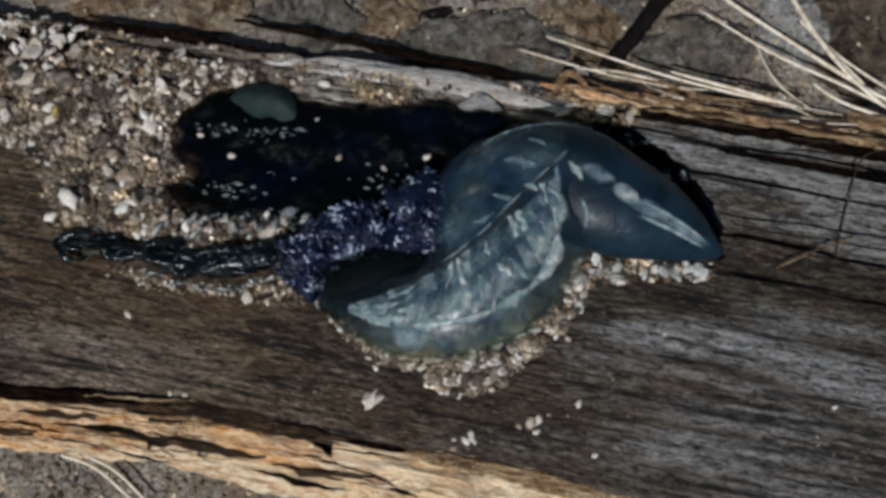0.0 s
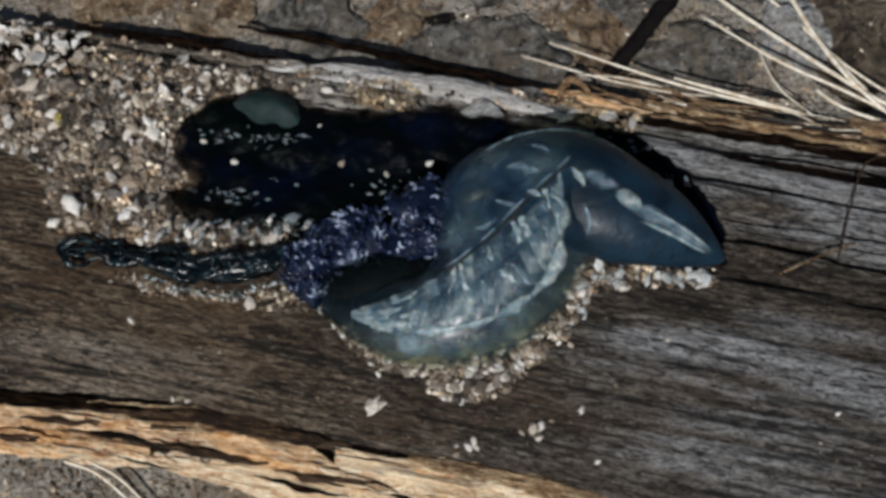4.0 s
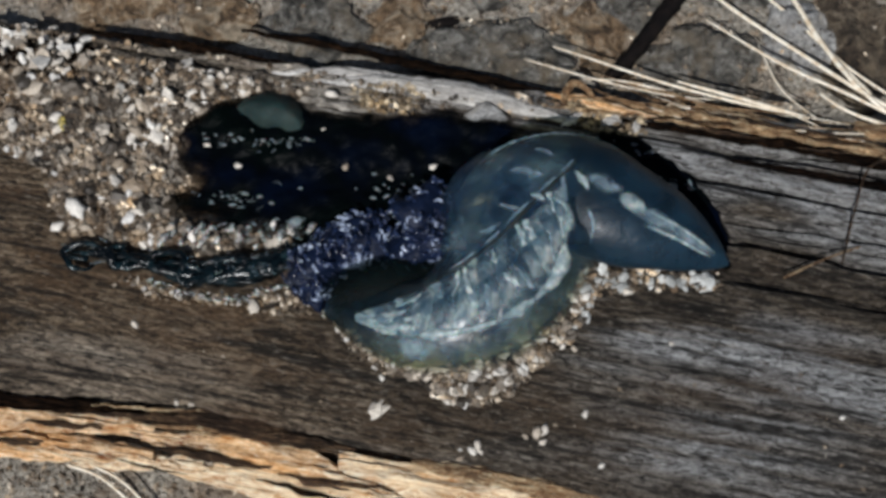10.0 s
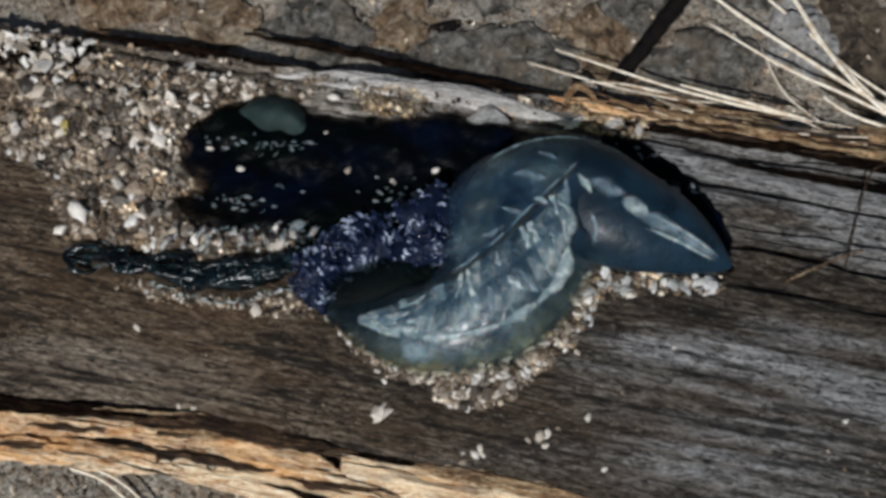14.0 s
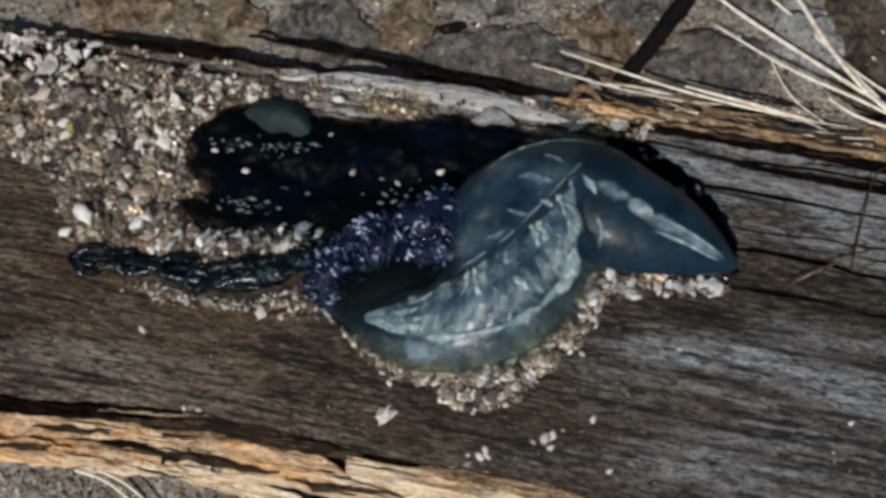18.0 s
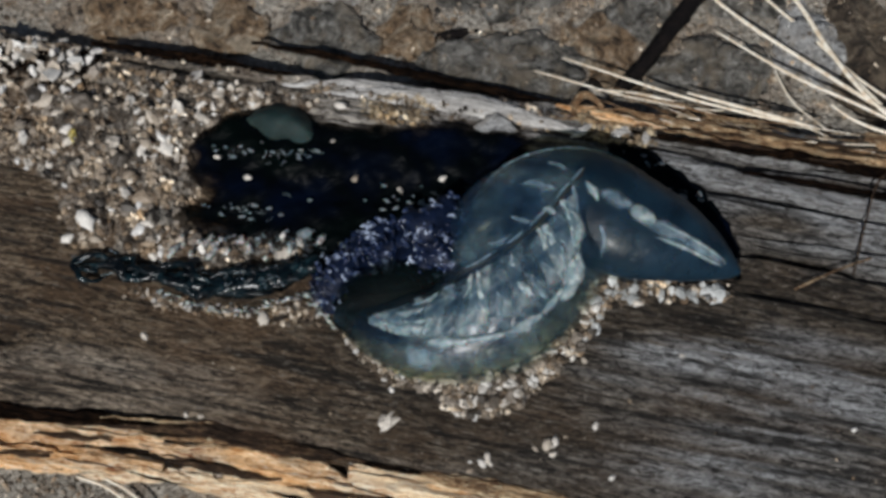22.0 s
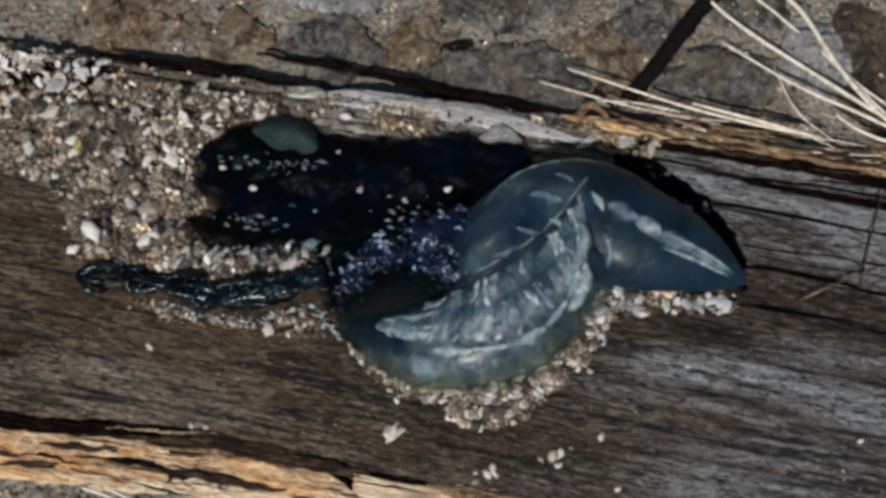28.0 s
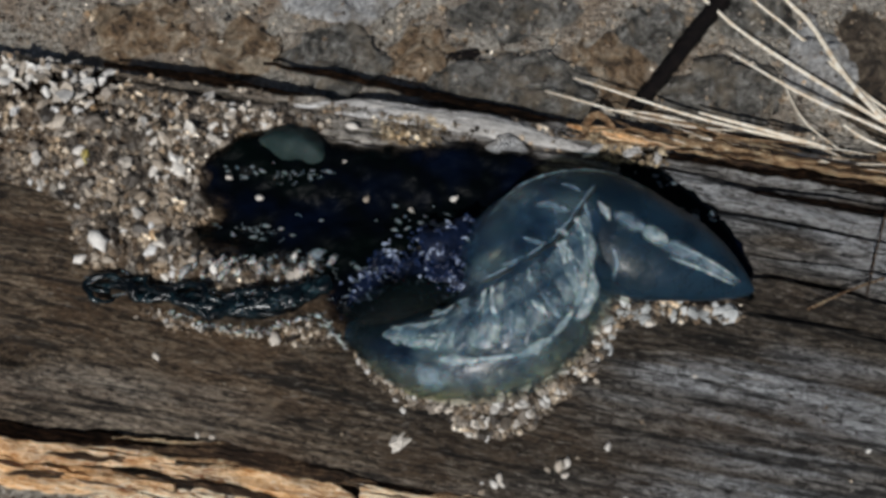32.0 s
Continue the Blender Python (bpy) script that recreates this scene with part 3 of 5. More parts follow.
splinter([(-54.2, 36.4, 11.0), (-41.6, 34.2, 11.0), (-29.9, 31.8, 11.2), (-19.9, 29.9, 11.4)], [0.3, 0.8, 0.6, 0.2], WOOD_DARK, 171, "gap_shade", 0.4, label="dark strip painted as the shade of a gap")

splinter([(-6.5, -26.6, 9.9), (2.0, -28.3, 10.0), (12.0, -30.6, 10.0), (24.0, -33.4, 9.8), (38.0, -36.8, 9.4)], [0.2, 1.1, 1.3, 1.4, 1.4], WOOD_TAN, 175, "lip", 0.5, 0.4, label="tan worn lip of the split")
# fibrous bark along the upper flank
for k, (pts, rr, mat) in enumerate([
        ([(16.3, 25.6, 11.5), (29.3, 22.7, 12.2), (43.5, 19.4, 12.4), (64.5, 15.3, 12.2), (79.9, 12.2, 12.0)], [0.2, 0.8, 1.0, 1.1, 1.1], WOOD_TAN),
        # not bark: the shadow under the bark, painted as a dark strip
        ([(20.5, 21.6, 12.4), (33.1, 19.3, 12.6), (48.7, 16.6, 12.6), (71.8, 11.5, 12.4)], [0.2, 0.6, 0.8, 0.8], WOOD_DARK),
        ([(26.9, 23.2, 12.4), (37.8, 20.6, 13.2), (53.5, 18.4, 13.2)], [0.15, 0.55, 0.2], WOOD_TAN),
        ([(13.8, 25.3, 12.4), (21.2, 23.1, 13.2), (29.9, 20.7, 13.0)], [0.2, 0.8, 0.25], WOOD_RAW),
        ([(56.7, 19.7, 13.4), (61.2, 18.2, 13.6), (71.9, 14.8, 13.4)], [0.6, 1.2, 1.0], WOOD_TAN),
        ([(36.0, 15.2, 12.6), (49.9, 12.8, 12.6), (66.8, 9.4, 12.4)], [0.15, 0.4, 0.4], WOOD_DARK),
        ([(-20.2, 27.4, 11.9), (-10.0, 27.1, 12.4), (2.9, 25.1, 12.4), (18.0, 20.7, 12.4)], [0.2, 1.3, 1.7, 0.4], WOOD_GREY),
        ([(-25.5, 28.8, 12.0), (-14.9, 28.9, 12.2), (-6.8, 28.1, 12.2)], [0.2, 0.8, 0.3], WOOD_GREY)]):
    splinter(pts, rr, mat, 40 + k, "bark_strip", 0.5, 0.3 if mat is WOOD_GREY else 0.65)

rng = random.Random(31)
for k in range(16):
    f = rng.uniform(0, 1)
    a, b = np.array((17.3, 24.0, 13.2)), np.array((66.9, 14.1, 13.8))
    m = a + (b - a) * f + np.array((0, rng.uniform(-1.8, 1.4), rng.uniform(0, 0.5)))
    d = np.array((math.cos(radians(GRAIN_TURN + rng.uniform(-5, 5))), math.sin(radians(GRAIN_TURN + rng.uniform(-5, 5))), rng.uniform(-0.03, 0.06))) * rng.uniform(3, 8)
    splinter([m - d, m + np.array((0, rng.uniform(-0.3, 0.3), 0.2)), m + d], [0.05, rng.uniform(0.16, 0.34), 0.05], (WOOD_TAN, WOOD_BROWN, WOOD_TAN, WOOD_BROWN)[k % 4], 100 + k, "bark_fibre", 0.7, 0.6, 8)
for k in range(14):
    f = rng.uniform(0, 1)
    a, b = np.array((-59.9, -22.0, 9.4)), np.array((14.3, -34.1, 8.8))
    m = a + (b - a) * f + np.array((0, rng.uniform(-2.6, 1.6), rng.uniform(-0.8, 0.5)))
    d = np.array((math.cos(radians(GRAIN_TURN + rng.uniform(-4, 4))), math.sin(radians(GRAIN_TURN + rng.uniform(-4, 4))), 0)) * rng.uniform(2.5, 8)
    splinter([m - d, m + np.array((0, rng.uniform(-0.3, 0.3), 0.1)), m + d], [0.05, rng.uniform(0.2, 0.5), 0.05], (WOOD_RAW, WOOD_PALE, WOOD_RAW, WOOD_DARK)[k % 4], 130 + k, "sliver", 0.7, 0.6, 8)

# ---- sand ----
VARIANTS = [lump((1, 0.62 + 0.3 * random.random(), 0.55 + 0.3 * random.random()), k, 2, 0.75, 1.4) for k in range(14)]


def scatter(places, seed):
    """Many grains joined; places are (x, y, z, size)."""
    rng = random.Random(seed)
    shapes = []
    for x, y, z, s in places:
        v, f = VARIANTS[rng.randrange(len(VARIANTS))]
        tilt = Euler((rng.uniform(-0.6, 0.6), rng.uniform(-0.6, 0.6), rng.uniform(0, 6.28))).to_matrix()
        shapes.append((v @ np.array(tilt).T * s + np.array((x, y, z)), f))
    verts = np.concatenate([s[0] for s in shapes])
    faces, k = [], 0
    for v, f in shapes:
        faces.extend([(a + k, b + k, c + k) for a, b, c in f])
        k += len(v)
    return verts, faces


def patch(poly, height, under, step=0.5, edge=2.5, lumps=0.5, freq=0.35, seed=0, thin=0.0):
    """A low mound inside an outline: its top follows height(x, y), its rim dips below the support."""
    p = np.asarray(poly)
    xs = np.arange(p[:, 0].min() - 1, p[:, 0].max() + 1, step)
    ys = np.arange(p[:, 1].min() - 1, p[:, 1].max() + 1, step)
    gx, gy = np.meshgrid(xs, ys)
    d = inside(poly, gx, gy)
    ids, verts, thick = {}, [], []
    for j in range(len(ys)):
        for i in range(len(xs)):
            if d[j, i] > -0.8:
                k = min(1.0, max(0.0, d[j, i] / edge))
                k = math.sin(k * math.pi / 2)
                z = under(xs[i], ys[j]) - 0.3 + k * (height + lumps * noise.fractal(Vector((xs[i] * freq, ys[j] * freq, seed)), 1.0, 2.0, 3))
                if d[j, i] < 0:
                    z += d[j, i]
                ids[(i, j)] = len(verts)
                verts.append((xs[i], ys[j], z))
                if thin:
                    ragged = d[j, i] + 0.6 * thin * noise.fractal(Vector((xs[i] * 0.35, ys[j] * 0.35, seed + 5)), 1.0, 2.0, 4)
                    thick.append(min(1.0, max(0.0, ragged / thin)))
    faces = [(ids[(i, j)], ids[(i + 1, j)], ids[(i + 1, j + 1)], ids[(i, j + 1)]) for (i, j) in ids
             if (i + 1, j) in ids and (i + 1, j + 1) in ids and (i, j + 1) in ids]
    return (np.array(verts), faces, thick) if thin else (np.array(verts), faces)


def sprinkle(poly, count, sizes, base, seed, clump=0.0):
    """Places for grains inside an outline; base(x, y) gives their support."""
    rng = random.Random(seed)
    p = np.asarray(poly)
    lo, hi = p.min(axis=0), p.max(axis=0)
    xs = np.array([rng.uniform(lo[0], hi[0]) for _ in range(count * 4)])
    ys = np.array([rng.uniform(lo[1], hi[1]) for _ in range(count * 4)])
    d = inside(poly, xs, ys)
    out = []
    for x, y, q in zip(xs, ys, d):
        if len(out) >= count:
            break
        if q > rng.uniform(-0.4, 0.8) and noise.noise(Vector((x * 0.25, y * 0.25, seed))) > clump - 0.5 + rng.uniform(-0.4, 0.1):
            s = sizes[0] * (sizes[1] / sizes[0]) ** (rng.random() ** 1.9)
            out.append((x, y, base(x, y) + s * 0.2, s))
    return out


HEAP = [(-76.7, 34.3), (-63.4, 32.4), (-52.1, 32.3), (-40.6, 30.3), (-29.2, 28.3), (-19.1, 26.5), (-21.0, 23.4), (-28.2, 24.3), (-34.3, 20.8), (-37.2, 16.4), (-35.3, 12.1), (-38.1, 7.9),
              (-31.0, 5.0), (-21.8, 5.0), (-20.1, 2.2), (-26.9, 1.3), (-34.4, -0.7), (-39.8, 0.5), (-46.0, 1.7), (-52.2, 3.0), (-55.8, 7.9), (-56.3, 12.1), (-61.4, 15.6), (-74.3, 18.1)]
heap_shape = patch(HEAP, 1.3, log_top, 0.6, 4.0, 0.9, 0.2, 2)
HEAP_D = np.asarray(HEAP)


def heap_top(x, y):
    k = math.sin(min(1.0, max(0.0, float(inside(HEAP_D, np.array([x]), np.array([y]))[0]) / 4.0)) * math.pi / 2)
    return log_top(x, y) - 0.3 + k * (1.3 + 0.9 * noise.fractal(Vector((x * 0.2, y * 0.2, 2)), 1.0, 2.0, 3))


heap = part("sand_heap", heap_shape, SAND_HEAP)
tagged(heap, "heap of coarse tan and white shell sand on the log", "sand", kind="stuff")
grains = part("grains", scatter(sprinkle(HEAP, 2700, (0.10, 0.6), heap_top, 5, 0.5) + sprinkle(HEAP, 1100, (0.26, 0.62), heap_top, 7, 0.3), 6), GRAINS, heap, smooth=False)
tagged(grains, kind="stuff")

SKIRT = [(-7.4, -14.8), (-3.7, -16.9), (-0.4, -19.6), (3.2, -20.2), (7.6, -18.6), (12.1, -15.0), (15.6, -11.7), (17.0, -9.2), (14.6, -8.0), (11.5, -10.2), (7.7, -12.6), (4.0, -13.6), (-1.1, -14.0)]
CHAIN = [(-16.2, -8.0), (-15.0, -10.8), (-11.6, -13.7), (-7.0, -16.6), (-5.4, -15.4), (-9.8, -12.6), (-13.0, -9.8), (-14.6, -7.8)]
UNDER_TIP = [(17.6, -1.0), (36.7, -1.4), (36.8, -4.0), (31.0, -4.2), (26.7, -3.9), (23.7, -4.6), (19.9, -5.4), (17.8, -9.0), (16.0, -8.4), (15.8, -5.0)]
skirt = part("sand_skirt", scatter(sprinkle(SKIRT, 1300, (0.12, 0.6), log_top, 15) + sprinkle(SKIRT, 420, (0.2, 0.7), lambda x, y: log_top(x, y) + 0.45, 16) + sprinkle(CHAIN, 150, (0.12, 0.5), log_top, 18, 0.3) + sprinkle(UNDER_TIP, 520, (0.12, 0.55), log_top, 19, 0.2), 17), GRAINS, smooth=False)
tagged(skirt, "coarse pale sand stuck round the jellyfish", "sand", kind="stuff")

LOOSE = [(-67.7, 1.7), (-16.8, -9.5), (24.0, -3.1), (64.1, -9.5), (61.1, -31.8), (15.4, -31.1), (-13.3, -24.6), (-64.7, -20.2)]
loose = part("loose_grains", scatter(sprinkle(LOOSE, 150, (0.08, 0.32), log_top, 25, 0.3), 26), GRAINS, smooth=False)
tagged(loose, "scattered fine sand grains on the log", "sand", kind="stuff")

TENT_SAND = [(-44.4, -2.3), (-38.2, -3.9), (-27.5, -5.5), (-20.7, -4.4), (-18.0, -7.9), (-22.8, -7.9), (-28.9, -6.8), (-40.3, -5.5)]
fringe = part("sand_fringe", scatter(sprinkle(TENT_SAND, 420, (0.10, 0.42), log_top, 35), 36), GRAINS, smooth=False)
tagged(fringe, "pale sand grains beside the tentacle", "sand", kind="stuff")

FRONT = [(-69.1, -24.3), (-52.1, -25.8), (-36.7, -28.1), (-21.4, -31.9), (-6.3, -35.6), (-67.5, -35.6)]
gravel2 = part("fine_gravel", scatter(sprinkle(FRONT, 800, (0.12, 0.5), ground_top, 55), 56), GRAINS, smooth=False)
tagged(gravel2, "fine grey gravel below the log", "gravel", kind="stuff")
UP_EDGE = [(-65.1, 37.9), (-52.5, 36.0), (-21.7, 31.4), (-6.9, 28.6), (14.3, 25.9), (27.9, 23.2), (27.7, 19.1), (14.2, 20.9), (-6.8, 24.5), (-18.2, 25.9), (-24.9, 30.0), (-52.1, 32.8), (-64.6, 34.2)]
edge_sand = part("edge_sand", scatter(sprinkle(UP_EDGE, 800, (0.1, 0.55), lambda x, y: log_top(x, y) + 0.15, 65, 0.3), 66), GRAINS, smooth=False)
RUBBLE = [(-69.0, 38.0), (-60.8, 37.5), (-50.8, 35.7), (-51.1, 30.6), (-54.1, 27.9), (-61.3, 28.3), (-67.9, 29.7)]
# the shade in the gaps of the shell rubble, painted as a dark base
gap = part("dark_litter", patch([(-69.0, 37.5), (-61.6, 37.5), (-51.6, 35.2), (-50.0, 31.5), (-54.1, 27.9), (-61.3, 28.1), (-67.9, 29.3)], 0.9, heap_top, 0.6, 2.0, 0.8, 0.5, 4), WOOD_DARK)
tagged(gap, "dark patch painted as shade between the shell bits", "litter", kind="stuff")
rubble = part("shell_rubble", scatter(sprinkle(RUBBLE, 50, (0.25, 0.7), lambda x, y: heap_top(x, y) + 0.6, 76), 77), GRAINS, smooth=False)
tagged(rubble, "pile of pale broken shell bits at the log's edge", "shell rubble", kind="stuff")
CLUMP = [(-13.9, 25.6), (-10.7, 26.8), (-5.1, 27.0), (-2.9, 24.3), (-5.1, 21.8), (-10.6, 21.6), (-13.4, 23.0)]
clump = part("sand_clump", scatter(sprinkle(CLUMP, 420, (0.10, 0.42), lambda x, y: log_top(x, y) + 0.3, 85), 86), AMBER, smooth=False)
tagged(clump, "small rusty clump of sand on the log", "sand", kind="stuff")
CLUMP_B = [(16.1, 24.8), (22.2, 25.7), (27.7, 23.9), (27.8, 19.1), (21.9, 18.5), (17.2, 19.9)]
clump_b = part("sand_clump", scatter(sprinkle(CLUMP_B, 330, (0.15, 0.6), lambda x, y: log_top(x, y) + 0.9, 87), 88), AMBER, smooth=False)
tagged(clump_b, "tan clump of sand by the bark", "sand", kind="stuff")
tagged(edge_sand, "sand caught in the cracks of the log", "sand", kind="stuff")

GRAIN_MESHES = [mesh_of("grain", *lump((1, 0.8, 0.7), 60 + k, 2, 0.6, 1.3), GRAIN_ONE) for k in range(6)]
GRAIN_CHIPS = [mesh_of("chip", *lump((1, 0.7, 0.35), 130 + k, 1, 1.1, 1.6), GRAIN_ONE, False) for k in range(6)]
SALT_CHIPS = [mesh_of("chip", *lump((1, 0.75, 0.4), 170 + k, 1, 1.0, 1.5), SALT, False) for k in range(6)]
GRAIN_MIXED = [mesh_of("grain", *lump((1, 0.75, 0.6), 90 + k, 2, 0.8, 1.4), GRAIN_MIX, False) for k in range(8)]
PALE_SAND = [(-45.1, 30.4), (-29.2, 28.4), (-21.1, 26.1), (-29.0, 24.3), (-35.1, 20.8), (-37.9, 15.1), (-43.9, 16.8), (-47.3, 24.3)]
rng = random.Random(501)
for owner, places in ((heap, sprinkle(HEAP, 170, (0.5, 1.6), heap_top, 5, 0.55) + sprinkle(PALE_SAND, 115, (0.35, 1.05), heap_top, 11)),
                      (skirt, sprinkle(SKIRT, 170, (0.4, 1.05), lambda x, y: log_top(x, y) + 0.5, 8) + sprinkle(CHAIN, 26, (0.35, 0.7), log_top, 12, 0.2) + sprinkle(UNDER_TIP, 80, (0.4, 1.3), log_top, 13)),
                      (rubble, sprinkle(RUBBLE, 100, (0.45, 1.6), lambda x, y: heap_top(x, y) + 0.9, 9)),
                      (fringe, sprinkle(TENT_SAND, 24, (0.35, 0.7), log_top, 10))):
    for x, y, z, size in places:
        ob = new("grain", SALT_CHIPS[rng.randrange(6)] if owner is skirt and x > 17.5 else GRAIN_CHIPS[rng.randrange(6)] if owner is rubble or rng.random() < 0.25 or inside(PALE_SAND, np.array([x]), np.array([y]))[0] > 0 else GRAIN_MIXED[rng.randrange(8)])
        ob.parent = owner
        ob.matrix_basis = pose(x * 0.001, y * 0.001, z * 0.001, rng.uniform(-35, 35), rng.uniform(-35, 35), rng.uniform(0, 360)) @ Matrix.Scale(size, 4)


def pebble(name, x, y, z, size, label, k, mesh=None):
    ob = new(name, mesh or GRAIN_MESHES[k % 6])
    ob.matrix_world = pose(x * 0.001, y * 0.001, (z + size * 0.45) * 0.001, 0, 0, k * 67) @ Matrix.Diagonal((size, size * 0.85, size * 0.8, 1))
    return tagged(ob, label, "sand grain", "single sand grains")


for k, ((x, y), s) in enumerate(zip([
        (29.2, -12.0), (18.2, -5.5), (-41.7, -9.3), (50.6, -21.8), (-51.5, 7.7), (-16.7, 24.7), (19.5, -27.8), (-26.0, -6.9), (23.8, -4.7),
        (14.9, -12.3), (16.4, -12.7), (-14.0, -25.1), (11.3, -23.6), (3.0, -25.8), (-6.8, -27.4), (-35.8, -19.4), (-33.8, -19.7), (17.6, -21.2), (-8.8, -16.5),
        (-19.4, 31.8), (-28.4, 26.5), (-43.6, 18.4), (-55.0, 20.6), (-47.8, 7.3), (-41.8, 5.2)],
        [0.42, 0.8, 0.62, 0.42, 1.5, 0.9, 0.5, 1.1, 0.7, 0.5, 0.5, 0.4, 0.9, 0.7, 0.6, 0.45, 0.45, 0.6, 0.5, 1.2, 0.5, 1.1, 1.0, 0.8, 1.0])):
    pebble("sand_grain", x, y, log_top(x, y) + (0.9 if y > 8 and x < -20 else 0), s, "pale rounded sand grain on the log", k)

# wet spots and painted shade of cavities, and large stones, in the sand heap
for k, outline in enumerate(([(-49.9, 8.8), (-48.6, 9.2), (-47.4, 5.8), (-48.2, 4.4), (-49.2, 6.2)],
                             [(-43.7, 7.8), (-41.8, 9.4), (-39.1, 8.9), (-38.5, 6.6), (-41.0, 5.7), (-42.9, 6.2)],
                             [(-55.4, 16.7), (-51.8, 16.9), (-51.8, 14.3), (-54.6, 14.1)],
                             [(-48.8, 12.3), (-45.0, 12.0), (-44.6, 10.6), (-48.4, 10.9)])):
    tagged(part("damp_hollow", patch(outline, 1.25, heap_top, 0.3, 0.9, 0.5, 0.6, 30 + k), SAND_WET_SHADE, heap, "dark sand for shaded cavities and wet spots"), kind="stuff")
for k, (x, y, size, label) in enumerate(((-50.8, 6.8, 1.7, "large pale rounded stone in the sand heap"), (-53.4, 4.6, 1.0, "pale rounded sand grain in the heap"), (-46.4, 11.6, 0.95, "flat pale shell grain in the heap"),
                                         (-42.4, 6.3, 0.95, "pale rounded sand grain in the heap"), (-45.7, 13.6, 1.0, "angular pale shell grain in the heap"), (-57.2, 15.7, 0.8, "pale rounded sand grain in the heap"),
                                         (-49.4, 4.2, 0.85, "pale rounded sand grain in the heap"), (-37.6, 4.0, 0.9, "pale rounded sand grain in the heap"), (-48.0, 17.0, 0.8, "pale rounded sand grain in the heap"),
                                         (-54.4, 18.8, 1.0, "pale rounded sand grain in the heap"), (-39.8, 25.6, 0.9, "pale rounded sand grain in the heap"))):
    pebble("sand_grain", x, y, heap_top(x, y) - 0.1, size, label, k + 2)
pebble("pebble", -31.3, -26.9, 8.4, 0.95, "pinkish pebble caught in the split wood", 3)

# ---- stones, straw and twigs on the beach ----


STONES = []


def stone(place, size, turn, mat, seed, label):
    x, y = place
    v, f = turn_z(lump(size, seed, 5, 0.7, 1.3), turn, (0, 0, 0))
    d = np.array([noise.fractal(Vector(q) * 0.4 + Vector((seed, 0, 0)), 1.0, 2.0, 5) for q in v])
    v = v * np.array((1, 1, 1.0)) + d[:, None] * np.array((0.7, 0.7, 0.55)) + np.array((x, y, ground_top(x, y) - size[2] * 0.15))
    STONES.append((v, f))
    ob = part("stone", (v, f), mat)
    return tagged(ob, label, "stone", "stones on the beach")


for k, (pl, size, turn, mat, label) in enumerate([
        ([(8.0, 34.2)], (10.5, 5.6, 2.0), -10, STONE, "smooth grey stone sunk in sand"),
        ([(37.4, 32.1)], (8.6, 6.4, 2.2), -20, STONE, "mottled dark grey stone sunk in sand"),
        ([(51.5, 37.8)], (4.8, 7.8, 2.9), 12, STONE_PALE, "pale grey stone behind the straw"),
        ([(61.0, 35.9)], (6.0, 8.0, 2.0), 20, STONE_UMBER, "rough dark brown stone among the straw"),
        ([(-20.2, 39.2)], (8.0, 5.5, 1.9), -8, STONE, "grey stone sunk in sand"),
        ([(-34.7, 41.2)], (5.0, 4.6, 1.7), 30, STONE_BROWN, "rusty brown stone on sand"),
        ([(-7.5, 39.2)], (5.0, 4.8, 1.5), 50, STONE_BROWN, "rusty brown stone on sand"),
        ([(-50.7, 44.1)], (8.5, 4.8, 1.6), 5, STONE_BROWN, "brown stone on sand"),
        ([(21.1, 37.3)], (4.8, 6.5, 1.5), 15, STONE_BROWN, "tan stone on sand"),
        ([(27.8, 44.1)], (5.0, 5.0, 1.8), 0, STONE, "grey stone behind the twig"),
        ([(6.5, 47.6)], (9.0, 5.0, 2.0), 8, STONE, "grey stone sunk in sand"),
        ([(41.7, 47.6)], (6.5, 5.0, 2.0), 8, STONE, "grey stone sunk in sand"),
        ([(-19.3, 49.1)], (7.5, 4.5, 1.8), -8, STONE_PALE, "pale grey stone sunk in sand")]):
    stone(pl[0], size, turn, mat, k + 3, label)

sv, sf = join(STONES)
STONE_TREE = BVHTree.FromPolygons([Vector(v) for v in sv], sf)


def beach_top(x, y):
    hit = STONE_TREE.ray_cast(Vector((x, y, 40)), Vector((0, 0, -1)))[0]
    return max(ground_top(x, y), hit.z if hit else -9.0)


BEHIND = [(-78.9, 54.3), (79.9, 54.3), (75.2, 20.6), (26.2, 25.2), (13.9, 29.8), (-24.0, 36.4), (-56.5, 40.3), (-77.3, 42.8)]
gravel = part("beach_gravel", scatter(sprinkle(BEHIND, 2100, (0.14, 0.6), ground_top, 45, 0.3) + sprinkle(BEHIND, 1700, (0.08, 0.36), beach_top, 47, 0.35), 46), GRAINS, smooth=False)
tagged(gravel, "fine shell gravel on the beach sand", "gravel", kind="stuff")

twig = part("twig", tube(spline([(38.7, 49.0, 8.9), (32.8, 41.0, 9.9), (27.8, 33.9, 10.6), (23.2, 28.1, 11.0)], 26), [1.35, 1.25, 1.15, 1.1], 12, 0.9, 0.35, 3), CHAR)
tagged(twig, "thick charred black twig leaning on the log", "twig")


def straw(path, r, seed, mat=STRAW):
    p = spline(path, 24)
    ob = part("straw", tube(p, [r * 0.36, r * 0.64, r * 0.66, r * 0.52], 7, 0.6, 0.25, seed), mat)
    return tagged(ob, "dry split yellow straw lying on the beach", "straw", "dry straws")


